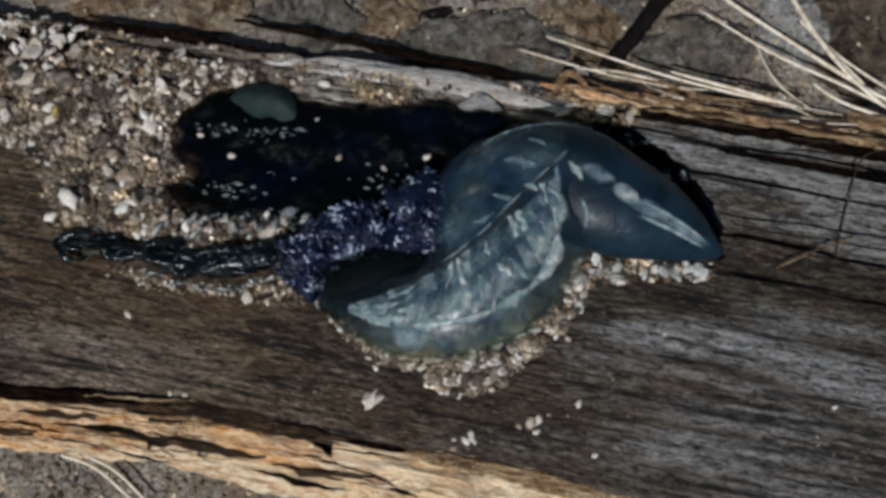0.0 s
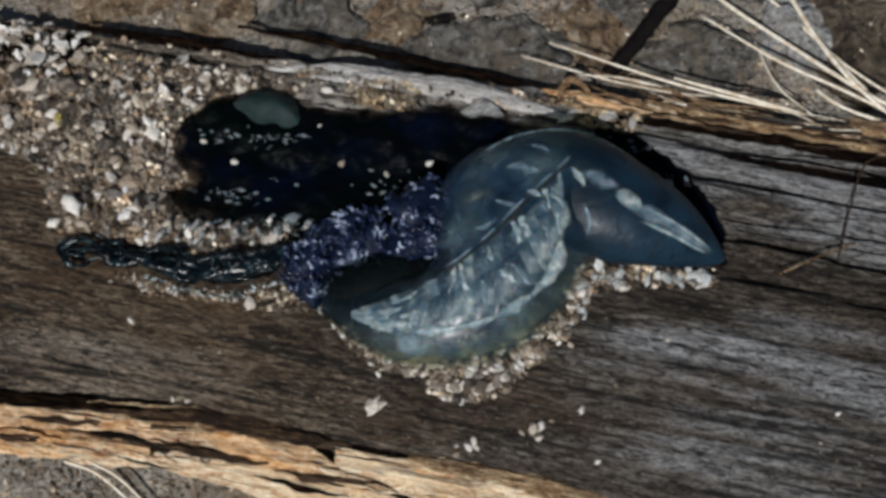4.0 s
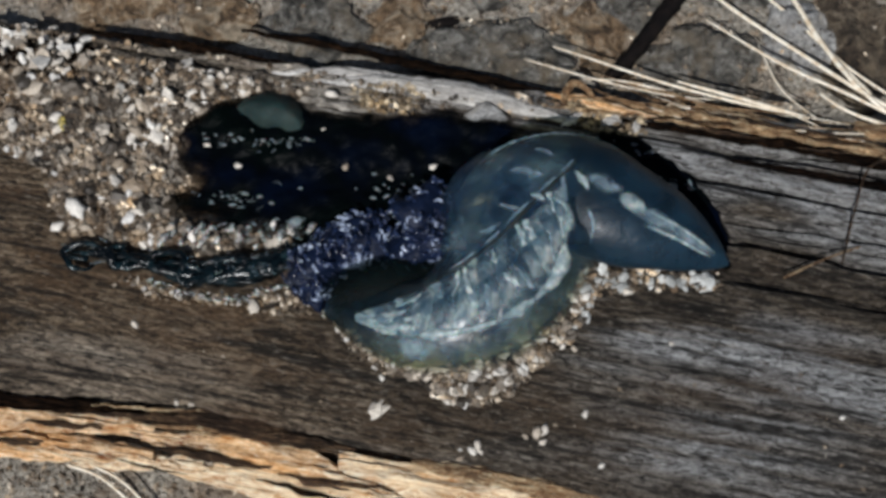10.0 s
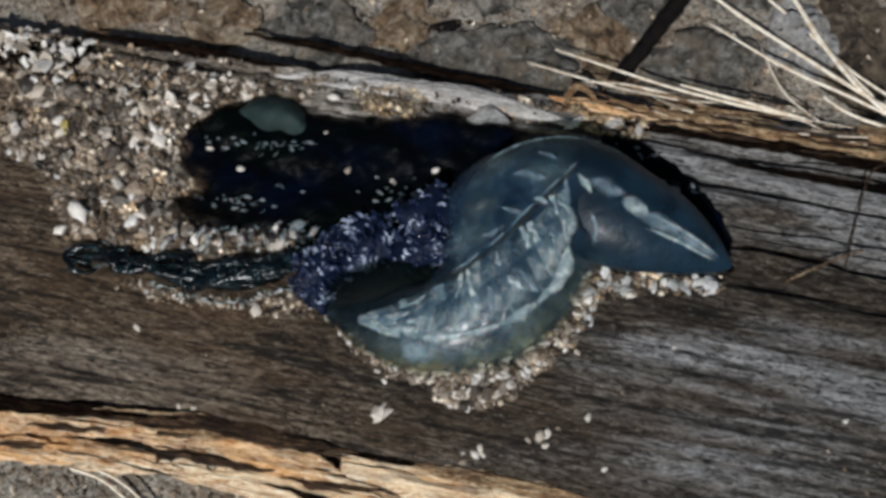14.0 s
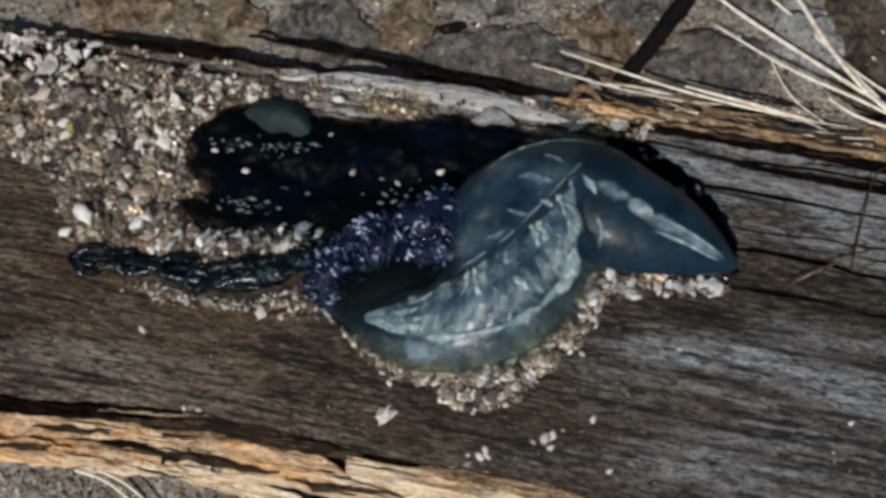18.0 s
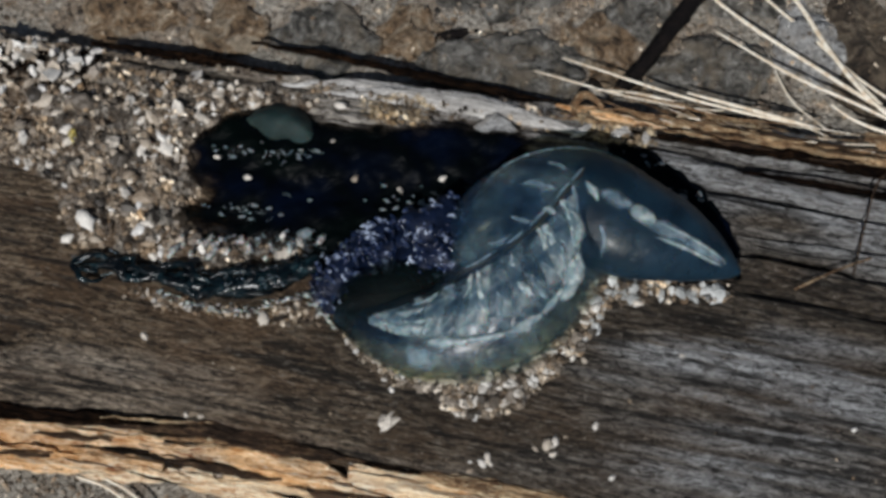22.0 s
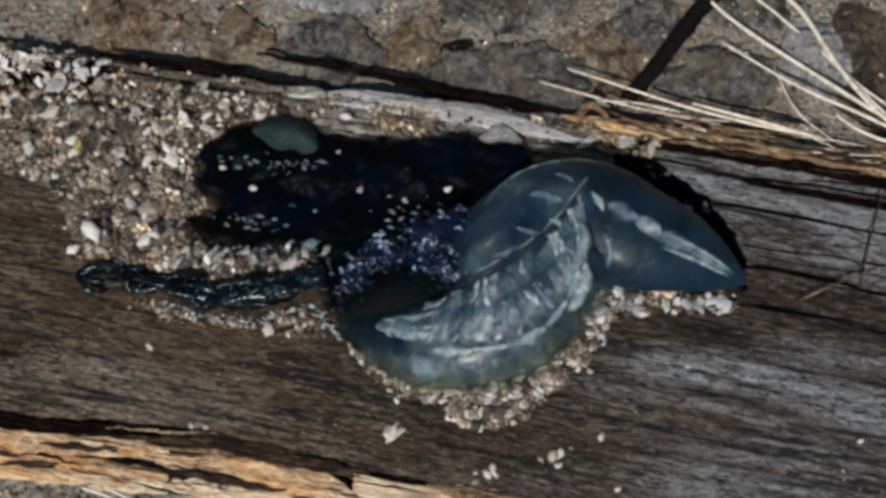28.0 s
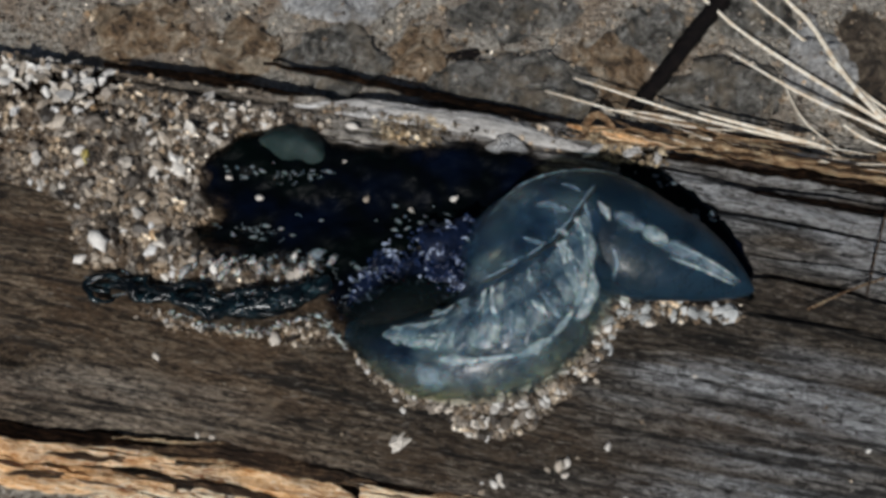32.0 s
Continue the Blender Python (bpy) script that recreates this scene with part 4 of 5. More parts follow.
for k, (path, r) in enumerate([
        ([(15.0, 32.9, 12.4), (33.3, 25.5, 13.4), (50.7, 21.1, 12.9)], 0.36),
        ([(10.8, 31.1, 11.9), (22.4, 27.4, 11.9), (30.4, 25.4, 11.9)], 0.28),
        ([(32.3, 26.4, 13.9), (41.8, 23.4, 14.0), (50.5, 20.9, 13.4)], 0.46),
        ([(37.6, 37.9, 11.4), (47.5, 30.0, 12.6), (57.2, 24.2, 13.4), (64.6, 19.7, 13.4)], 0.4),
        ([(30.6, 52.7, 9.4), (35.4, 47.6, 9.8), (40.9, 41.2, 10.4), (50.4, 32.3, 11.9), (58.9, 24.6, 13.4), (66.3, 20.2, 13.4)], 0.5),
        ([(43.8, 55.7, 9.4), (47.2, 48.2, 9.8), (50.5, 43.1, 10.4), (53.8, 34.1, 11.9), (57.5, 26.4, 13.4), (61.5, 21.3, 13.9)], 0.62),
        ([(38.5, 53.9, 9.0), (42.4, 48.7, 9.0), (47.8, 42.7, 9.4), (53.0, 35.6, 10.9), (59.8, 24.9, 12.9)], 0.4),
        ([(53.0, 36.7, 9.9), (58.2, 29.0, 11.9), (68.1, 20.4, 12.9)], 0.35),
        ([(31.0, 23.5, 12.4), (41.2, 21.6, 12.4), (54.5, 18.7, 12.4)], 0.42),
        ([(35.7, 22.0, 12.2), (44.4, 20.7, 12.4), (53.0, 19.6, 12.4)], 0.4),
        ([(45.5, 35.1, 9.4), (47.7, 26.8, 10.9), (52.1, 21.4, 11.9)], 0.22),
        ([(52.6, 24.9, 12.9), (57.0, 21.6, 13.2), (67.7, 17.8, 12.9)], 0.42)]):
    straw(path, r, k)

rng = random.Random(64)
for k in range(26):
    c = (41.0, 21.4, 13.3)
    m = np.array(c) + np.array((rng.uniform(-17, 15), rng.uniform(-1.7, 1.6), rng.uniform(-0.2, 0.5)))
    m[1] -= (m[0] - c[0]) * 0.2
    a = radians(-14 + rng.uniform(-12, 12))
    d = np.array((math.cos(a), math.sin(a), rng.uniform(-0.02, 0.06))) * rng.uniform(3, 9)
    straw([m - d, m + np.array((0, rng.uniform(-0.4, 0.4), 0.2)), m + d], rng.uniform(0.1, 0.22), 30 + k, (WOOD_TAN, STRAW, WOOD_TAN)[k % 3])

root = part("rootlet", tube(spline([(63.8, 14.5, 14.0), (57.9, 12.9, 14.6), (55.2, 7.0, 14.2), (53.2, 0.9, 14.0), (52.7, -0.9, 13.6)], 40), 0.14, 6, 1, 0.4, 2), WOOD_BROWN)
tagged(root, "thin brown dry rootlet lying across the log", "rootlet")
root = part("rootlet", tube(spline([(55.4, 1.5, 13.6), (50.7, -0.1, 13.4), (44.8, -2.8, 13.2)], 24), 0.15, 6, 1, 0.4, 5), WOOD_TAN)
tagged(root, "thin brown dry rootlet lying across the log", "rootlet")
wisp_a = part("fibre", tube(spline([(-51.0, -26.5, 5.4), (-46.1, -28.4, 5.6), (-40.6, -32.8, 5.2)], 24), 0.2, 6), STRAW)
tagged(wisp_a, "thin pale plant fibre on grey sand", "fibre")
wisp_b = part("fibre", tube(spline([(-47.8, -26.5, 5.4), (-43.4, -28.8, 5.6), (-38.9, -32.8, 5.2)], 24), 0.18, 6), STRAW)
tagged(wisp_b, "thin pale plant fibre on grey sand", "fibre")

curl = part("bark_curl", tube(spline([(16.2, 23.2, 13.0), (16.6, 25.0, 13.8), (17.9, 26.0, 14.2), (19.6, 25.0, 13.8), (20.6, 23.6, 13.2)], 30), [0.3, 0.55, 0.6, 0.5, 0.25], 9, 0.6, 0.5, 4), WOOD_TAN)
tagged(curl, "curled tan strip of bark on the log", "bark")
for k, (x, y, z, size, turn, label) in enumerate(((35.1, 21.0, 14.0, (1.5, 0.8, 0.3), -15, "pale tan bark flake on the straw"), (31.6, 21.6, 13.8, (1.6, 0.6, 0.3), -12, "pale tan bark flake on the straw"),
                                                  (27.0, 22.6, 13.6, (1.2, 0.6, 0.3), -20, "pale tan bark flake on the log"), (17.2, 20.8, 13.3, (1.7, 0.45, 0.3), 38, "pale wood chip on the log"),
                                                  (22.8, 20.6, 13.2, (1.4, 0.6, 0.3), 15, "pale wood chip on the log"), (26.2, 19.6, 13.2, (0.9, 0.5, 0.3), 60, "pale wood chip on the log"))):
    chip = part("wood_chip", turn_z(lump(size, 80 + k, 2, 0.9, 1.4), turn, (x, y, z)), WOOD_TAN if k < 3 else WOOD_GREY, smooth=False)
    tagged(chip, label, "wood chip", "loose wood chips")
leaf = part("charred_chip", turn_z(lump((3.2, 0.9, 0.4), 61, 3, 0.8, 1.3), 15, (-0.4, 39.8, beach_top(-0.4, 39.8) + 0.3)), CHAR)
tagged(leaf, "small charred black chip on a grey stone", "charred chip")

# ---- the stranded bluebottle ----
animal = new("bluebottle_jellyfish")
tagged(animal, "translucent blue bluebottle jellyfish stranded on the driftwood", "jellyfish")

# middle line of the float: x, y, z, half width, half height
SPINE = [(-16.2, -7.5, 14.6, 1.20, 1.00), (-12.8, -8.2, 15.2, 3.40, 2.40), (-7.5, -9.8, 16.2, 5.40, 3.90), (-1.4, -10.3, 17.4, 6.90, 5.10), (5.2, -7.3, 18.2, 8.80, 6.00),
         (8.9, -0.8, 18.6, 10.00, 6.40), (11.4, 5.2, 18.6, 9.80, 6.30), (16.1, 7.7, 18.8, 7.60, 5.80), (21.7, 4.6, 19.0, 7.40, 5.30), (27.2, 2.4, 18.6, 6.00, 4.30),
         (31.7, 0.5, 17.8, 4.10, 3.00), (35.2, -1.1, 16.6, 1.90, 1.50), (36.9, -1.8, 16.0, 0.30, 0.30)]
LINE = spline(SPINE, 121)


def float_point(u, phi, k=1.0):
    """A point of the float's skin: u runs 0 to 1 from the blunt to the pointed end, phi degrees up from the near side."""
    f = min(max(u, 0.0), 1.0) * 120
    i = min(int(f), 119)
    c = LINE[i] * (1 - f + i) + LINE[i + 1] * (f - i)
    t = LINE[min(i + 3, 120)] - LINE[max(i - 2, 0)]
    t = np.array([t[0], t[1], 0]) / (math.hypot(t[0], t[1]) + 1e-9)
    side = np.array([t[1], -t[0], 0])
    a = radians(phi)
    p = c[:3] + (side * math.cos(a) * max(c[3], 0.15) + np.array([0, 0, 1.0]) * math.sin(a) * max(c[4], 0.15)) * k
    p[2] = max(p[2], log_top(p[0], p[1]) - 0.2)
    return p


def float_piece(u0, u1, n, grow=1.0, solid=(0.0, 1.0, 1.0, 1.0)):
    """A stretch of the float; solid gives its thickness from a first to a second place along it."""
    sides = 44
    us = np.linspace(u0, u1, n)
    verts, thick, dark = [], [], []
    for u in us:
        for s in range(sides):
            ph = 360 * s / sides
            low = float(np.interp(min(ph, 360 - ph), [0, 22, 44], [0.22, 0.34, 1.0])) if u < 0.5 else 1.0
            # darker on the far side of the blunt half and at the blunt end
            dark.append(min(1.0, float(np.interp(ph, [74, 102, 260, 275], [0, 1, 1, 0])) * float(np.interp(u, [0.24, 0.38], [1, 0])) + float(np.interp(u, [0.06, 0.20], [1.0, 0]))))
            thick.append(float(np.interp(u, solid[:2], solid[2:])) * low)
            q = float_point(u, ph, grow * (1 + 0.02 * noise.noise(Vector((u * 14, math.cos(radians(ph)) * 1.2, math.sin(radians(ph)) * 1.2)))))
            verts.append(q)
    faces = [(i * sides + k, i * sides + (k + 1) % sides, (i + 1) * sides + (k + 1) % sides, (i + 1) * sides + k)
             for i in range(n - 1) for k in range(sides)]
    if u0 <= 0.001:
        faces.append(tuple(reversed(range(sides))))
    if u1 >= 0.999:
        faces.append(tuple((n - 1) * sides + k for k in range(sides)))
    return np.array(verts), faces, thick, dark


BODY_PIVOT = (7.3, 0.5, 14.0)
TIP_PIVOT = (19.6, 7.5, 15.0)
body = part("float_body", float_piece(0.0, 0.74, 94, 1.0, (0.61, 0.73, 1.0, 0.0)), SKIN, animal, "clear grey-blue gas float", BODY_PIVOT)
tip = part("float_tip", float_piece(0.52, 1.0, 68, 1.01, (0.53, 0.66, 0.0, 1.0)), SKIN_TIP, animal, "deep blue pointed end", TIP_PIVOT)


# cast shadow of the tip on the log, put in as a black sheet
TIP_SHADOW = [(19.4, 17.6), (20.4, 18.5), (21.3, 19.2), (22.5, 19.0), (23.8, 19.2), (24.9, 18.5), (26.5, 18.6), (27.5, 17.6), (28.9, 16.9), (30.1, 15.5), (31.3, 14.8), (32.3, 13.3), (33.7, 12.6),
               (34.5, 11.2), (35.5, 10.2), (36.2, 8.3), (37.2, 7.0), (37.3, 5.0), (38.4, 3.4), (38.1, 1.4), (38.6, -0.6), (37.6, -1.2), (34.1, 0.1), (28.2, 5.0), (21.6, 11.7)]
part("tissue_frill", patch(TIP_SHADOW, 0.7, lambda x, y: float(log_height(x, y)) + 0.2, 0.35, 0.8, 0.5, 0.6, 14, 0.35), TISSUE_SHADE, animal, "black jagged sheet painted as the tip's shadow")
FLOAT_TREE = BVHTree.FromPolygons([Vector(float_point(u, ph)) for u in np.linspace(0, 1, 100) for ph in range(0, 360, 9)],
                                   [(i * 40 + k, i * 40 + (k + 1) % 40, (i + 1) * 40 + (k + 1) % 40, (i + 1) * 40 + k) for i in range(99) for k in range(40)])


def on_skin(x, y, lift=0.0):
    """The point of the float's skin over (x, y), a little above it."""
    hit = FLOAT_TREE.ray_cast(Vector((x, y, 60)), Vector((0, 0, -1)))[0]
    return np.array((x, y, (hit.z if hit else 15.0) + lift))


def veil(line, widths, lift=0.15, n=30, soft=1.0, seed=0, bulge=0.2, ragged=0.45):
    """A leaf along a line of places on the skin, for membrane and painted highlights; widths are its half widths; it
    thins out at its edges.
    """
    c = spline(line, n)
    t = np.gradient(c, axis=0)
    t /= np.linalg.norm(t, axis=1)[:, None] + 1e-9
    w = np.interp(np.linspace(0, 1, n), np.linspace(0, 1, len(widths)), widths)
    m = 9
    verts, thin = [], []
    for i in range(n):
        for j in range(m):
            g = j / (m - 1) * 2 - 1
            rag = 1 + ragged * noise.fractal(Vector((c[i][0] * 0.8, c[i][1] * 0.8, seed + (3 if g > 0 else 0))), 1.0, 2.0, 3)
            x, y = c[i][0] - t[i][1] * g * w[i] * rag, c[i][1] + t[i][0] * g * w[i] * rag
            verts.append(on_skin(x, y, lift + bulge * (1 - g * g)))
            f = i / (n - 1)
            thin.append(max(0.0, 1 - g * g) ** soft * min(1.0, 6 * f, 6 * (1 - f)))
    faces = [(i * m + j, i * m + j + 1, (i + 1) * m + j + 1, (i + 1) * m + j) for i in range(n - 1) for j in range(m - 1)]
    return np.array(verts), faces, thin


# the sail: its crest line and its lower edge, at rest and after the float has rolled
CREST_A = spline([(17.2, 10.6), (15.3, 7.9), (12.0, 4.4), (7.5, -0.3), (4.6, -3.0), (0.3, -5.5), (-6.8, -8.3), (-12.4, -9.6)], 101)
LOW_A = spline([(18.0, 6.2), (15.8, 1.4), (14.5, -3.0), (12.9, -7.2), (9.4, -10.5), (3.9, -13.0), (-2.5, -13.7), (-7.6, -13.0), (-12.0, -10.6)], 101)
CREST_B = spline([(17.4, 11.2), (15.6, 9.0), (14.2, 6.7), (12.1, 3.6), (9.2, 0.9), (4.8, -1.8), (-0.1, -3.2), (-4.6, -5.2), (-10.4, -7.0)], 101)
LOW_B = spline([(18.2, 5.4), (16.2, 1.8), (14.7, -2.0), (13.2, -6.2), (10.5, -9.9), (6.4, -12.4), (1.0, -13.1), (-4.0, -12.7), (-9.0, -11.3), (-12.4, -9.2)], 101)
GLIDERS = []


def sail_place(late, s, v, lift=0.0):
    crest, low = (CREST_B, LOW_B) if late else (CREST_A, LOW_A)
    f = min(max(s, 0.0), 1.0) * 100
    i = min(int(f), 99)
    a = crest[i] * (1 - f + i) + crest[i + 1] * (f - i)
    b = low[i] * (1 - f + i) + low[i + 1] * (f - i)
    p = a + (b - a) * v
    return on_skin(p[0], p[1], lift)


def sail_frame(late, s, v):
    """Where a piece of the sail sits: its middle and its axes, as a matrix (mm)."""
    o = Vector(sail_place(late, s, v))
    along = (Vector(sail_place(late, s + 0.05, v)) - Vector(sail_place(late, s - 0.05, v))).normalized()
    down = Vector(sail_place(late, s, v + 0.25)) - Vector(sail_place(late, s, v - 0.25))
    up = along.cross(down).normalized()
    if up.z < 0:
        up = -up
    m = Matrix((along, up.cross(along), up)).transposed().to_4x4()
    m.translation = o
    return m


def glide(name, shape, mat, label, s, v):
    """A piece of the sail that moves over the float as it rolls."""
    a, b = sail_frame(False, s, v), sail_frame(True, s, v)
    ob = part(name, shape, mat, body, label, tuple(a.translation))
    GLIDERS.append((ob, a, b))
    return ob


def sail_panel(s0, s1, v0, v1, lift, bulge, seed, soft=0.5, lean=0.0):
    """One pleat between the crest line and the lower edge: a pillowed leaf with a sharp and a soft side."""
    n, m = 22, 11
    verts, thin = [], []
    for i in range(n):
        f = i / (n - 1)
        v = v0 + (v1 - v0) * f
        for j in range(m):
            g = j / (m - 1)
            s = s0 + (s1 - s0) * g + lean * (f - 0.5) + 0.012 * noise.noise(Vector((f * 3, seed, g)))
            wave = math.sin(math.pi * g) ** 0.7
            verts.append(sail_place(False, s, v + 0.05 * noise.noise(Vector((g * 2, seed, 4))), lift + bulge * wave * math.sin(math.pi * min(1, 0.15 + f * 0.8))))
            edge = min(1.0, (1 - g) * 5, 0.25 + g * 2.2)
            thin.append(edge * min(1.0, (f + 0.05) * 5, (1 - f + 0.03) * 7) ** soft)
    faces = [(i * m + j, i * m + j + 1, (i + 1) * m + j + 1, (i + 1) * m + j) for i in range(n - 1) for j in range(m - 1)]
    return np.array(verts), faces, thin


rng = random.Random(12)
EDGES = [0.17, 0.25, 0.31, 0.38, 0.43, 0.50, 0.55, 0.62, 0.68, 0.74, 0.80, 0.87, 0.93, 0.985]
for k, (s0, s1) in enumerate(zip(EDGES, EDGES[1:])):
    top = 0.12 if s0 < 0.4 else 0.02
    glide("sail_fold", sail_panel(s0 - 0.012, s1 + 0.03, top, 1.0, 0.12 + 0.05 * (k % 3), 0.55 + 0.3 * rng.random(), 50 + k, lean=rng.uniform(-0.04, 0.02)),
          SAIL, "pale translucent pleat of the sail", (s0 + s1) / 2, 0.5)
for k in range(17):
    s = 0.16 + 0.80 * (k + 0.5) / 17 + rng.uniform(-0.01, 0.01)
    v0 = rng.choice((0.02, 0.04, 0.08, 0.45, 0.55))
    v1 = v0 + rng.uniform(0.22, 0.5)
    w = rng.uniform(0.008, 0.022)
    glide("crest_pleat", sail_panel(s - w, s + w, v0, min(v1, 0.97), 0.55 + 0.3 * rng.random(), 0.3, 200 + k, 1.0, rng.uniform(-0.05, 0.02)),
          PLEAT_SHINE if k % 3 else FOLD_SHEEN, "pale crinkled edge of a pleat", s, (v0 + min(v1, 0.97)) / 2)
# pale lower rim of the sail and the dark crease along its crest
for k, (s0, s1) in enumerate(((0.24, 0.36), (0.34, 0.47), (0.45, 0.58), (0.57, 0.68), (0.67, 0.79), (0.78, 0.88), (0.86, 0.96))):
    v = 0.965 if k < 5 else 0.62
    line = [tuple(sail_place(False, s, v)[:2]) for s in np.linspace(s0, s1, 6)]
    glide("sail_rim", veil(line, [0.3, 0.6 if k % 2 else 0.9, 0.35], 0.5, 18, 1.2, 300 + k), PLEAT_SHINE, "bright wet rim of the sail", (s0 + s1) / 2, v)
for k, (s0, s1) in enumerate(((0.07, 0.21), (0.19, 0.33), (0.31, 0.46), (0.45, 0.60), (0.59, 0.74))):
    path = np.array([sail_place(False, s, -0.01, 0.25) for s in np.linspace(s0, s1, 20)])
    r = 0.22 if k < 3 else 0.13
    glide("crest_ridge", tube(path, [0.06, r, r, 0.06], 7, 0.6, 0.3, k), RIDGE, "dark crease along the crest of the sail", (s0 + s1) / 2, 0.0)
    line = [tuple(sail_place(False, s, -0.075)[:2]) for s in np.linspace(s0 + 0.02, s1, 5)]
    glide("crest_seam", veil(line, [0.1, 0.32, 0.1], 0.25, 16, 1.0, 320 + k), FOLD_SHEEN, "faint yellowish seam beside the crest", (s0 + s1) / 2, 0.0)
# crescent folds where the sail runs out towards the pointed end
for k, (s, line, w) in enumerate((
        (0.06, [(16.0, 7.6), (17.2, 6.4), (17.8, 4.8)], [0.2, 0.75, 0.2]),
        (0.14, [(13.2, 3.9), (14.8, 2.6), (15.2, 0.6), (14.2, -1.2)], [0.3, 0.95, 0.8, 0.2]),
        (0.14, [(11.9, 2.6), (12.9, 1.0), (13.0, -0.6)], [0.2, 0.8, 0.2]),
        (0.22, [(14.5, -1.5), (14.4, -4.0), (13.0, -6.8), (11.4, -8.4)], [0.3, 1.0, 0.9, 0.3]))):
    glide("crescent_fold", veil(line, w, 0.35, 22, 0.7, 340 + k, 0.5), PLEAT_SHINE if k != 2 else FOLD_SHEEN, "pale crescent fold of the skin", s, 0.5)
for k, (s, v, line, w) in enumerate(((0.90, 0.3, [(-12.2, -9.8), (-10.0, -10.4), (-7.4, -10.5), (-4.8, -10.2)], [0.3, 0.8, 0.55, 0.2]),
                                     (0.84, 0.6, [(-9.6, -11.4), (-7.0, -12.2), (-4.4, -12.3)], [0.3, 0.9, 0.3]),
                                     (0.80, 0.2, [(-6.8, -9.4), (-5.0, -9.0), (-3.4, -8.0)], [0.2, 0.5, 0.2]))):
    glide("sail_crumple", veil(line, w, 0.6, 24, 0.8, 400 + k, 0.4, 0.8), PLEAT_SHINE, "bright crumpled end of the sail", s, v)
part("skirt_patch", veil([(-6.4, -13.4), (-4.2, -14.6), (-1.6, -15.0)], [0.9, 1.5, 0.8], 0.2, 24, 0.7, 420, 0.2, 0.4), FOLD_SHEEN, body, "pale patch seen in the skirt", (-4.2, -14.6, 15.0))
# highlights on the clear shoulder, laid on as pale leaves of colour
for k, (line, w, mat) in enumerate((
        ([(7.4, 7.9), (9.8, 7.8), (12.2, 6.9)], [0.3, 1.0, 0.4], FOLD_SHEEN), ([(10.2, 4.2), (11.2, 4.1), (12.2, 3.5)], [0.25, 0.7, 0.25], PLEAT_SHINE),
        ([(6.0, 3.2), (7.8, 2.5), (9.4, 2.3)], [0.15, 0.6, 0.2], FOLD_SHEEN), ([(10.8, 11.2), (12.4, 10.8), (13.6, 9.8)], [0.2, 0.6, 0.2], FOLD_SHEEN),
        ([(3.4, -0.6), (5.0, -0.4), (6.6, 0.6)], [0.2, 0.7, 0.2], FOLD_SHEEN), ([(17.4, 7.2), (19.6, 6.2), (22.2, 5.0)], [0.4, 1.6, 0.6], FOLD_SHEEN),
        ([(17.6, 3.0), (18.3, 0.8), (17.9, -1.6)], [0.15, 0.5, 0.15], FOLD_SHEEN))):
    part("painted_sheen", veil(line, w, 0.3, 24, 1.9, 360 + k, 0.2, 0.3), mat, body, "pale highlight painted on the clear skin", tuple(on_skin(*line[1])))
# sun streaks on the blue tip, painted as pale strips
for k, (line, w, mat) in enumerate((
        ([(21.6, 4.3), (22.8, 3.8), (24.2, 2.9), (25.0, 2.1)], [0.4, 1.3, 1.15, 0.4], PLEAT_SHINE),
        ([(23.0, 3.0), (26.4, 1.6), (29.8, 0.2), (32.8, -1.0), (34.8, -1.7)], [0.6, 1.3, 1.1, 0.7, 0.2], FOLD_SHEEN),
        ([(24.0, 3.0), (27.2, 1.8), (30.2, 0.6), (33.0, -0.7), (34.8, -1.5)], [0.2, 0.42, 0.4, 0.36, 0.15], PLEAT_SHINE),
        ([(24.4, 0.9), (26.8, 0.2), (29.4, -0.6), (32.2, -1.5), (34.2, -2.0)], [0.12, 0.3, 0.28, 0.24, 0.1], PLEAT_SHINE))):
    part("tip_highlight", veil(line, w, 0.3, 40, 0.8, 380 + k, 0.2, 0.18), mat, tip, "pale highlight streak painted on the blue tip", tuple(on_skin(*line[1])))
# rim light along the top outline, painted as a thin pale tube
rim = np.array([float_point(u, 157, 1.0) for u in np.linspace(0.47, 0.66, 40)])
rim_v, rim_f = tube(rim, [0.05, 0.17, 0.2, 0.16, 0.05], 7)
part("painted_rim_light", (rim_v, rim_f, [0.8] * len(rim_v)), FOLD_SHEEN, body, "thin rim light painted along the clear skin", tuple(float_point(0.5, 157)))
UNDERSIDE = [(-16.3, -7.2), (-13.2, -11.3), (-8.5, -14.7), (-4.1, -16.3), (4.0, -15.6), (11.4, -12.5), (15.2, -8.6), (17.8, -3.2), (17.6, 1.0), (13.0, -3.0), (6.0, -8.5), (-3.0, -10.5), (-11.0, -8.0)]
part("float_skirt", patch(UNDERSIDE, 3.4, log_top, 0.4, 3.2, 0.5, 0.3, 21, 1.2), SKIN_OLIVE, animal, "olive see-through skirt of the float")

# dark mass of feeding tissue behind the float
MASS = [(-36.8, 4.6), (-41.0, 7.0), (-39.6, 9.2), (-35.2, 11.3), (-38.9, 13.6), (-38.8, 18.2), (-36.9, 21.6), (-31.6, 24.8), (-25.3, 26.2), (-18.7, 23.0), (-12.4, 22.6), (-6.0, 22.2), (0.3, 22.8), (8.3, 21.6), (11.4, 19.2), (9.0, 13.0), (16.5, 3.0), (12.5, -5.1), (1.2, -10.6), (-10.7, -9.8), (-16.8, -6.7), (-19.9, -2.7), (-21.7, 2.2), (-29.3, 2.6)]
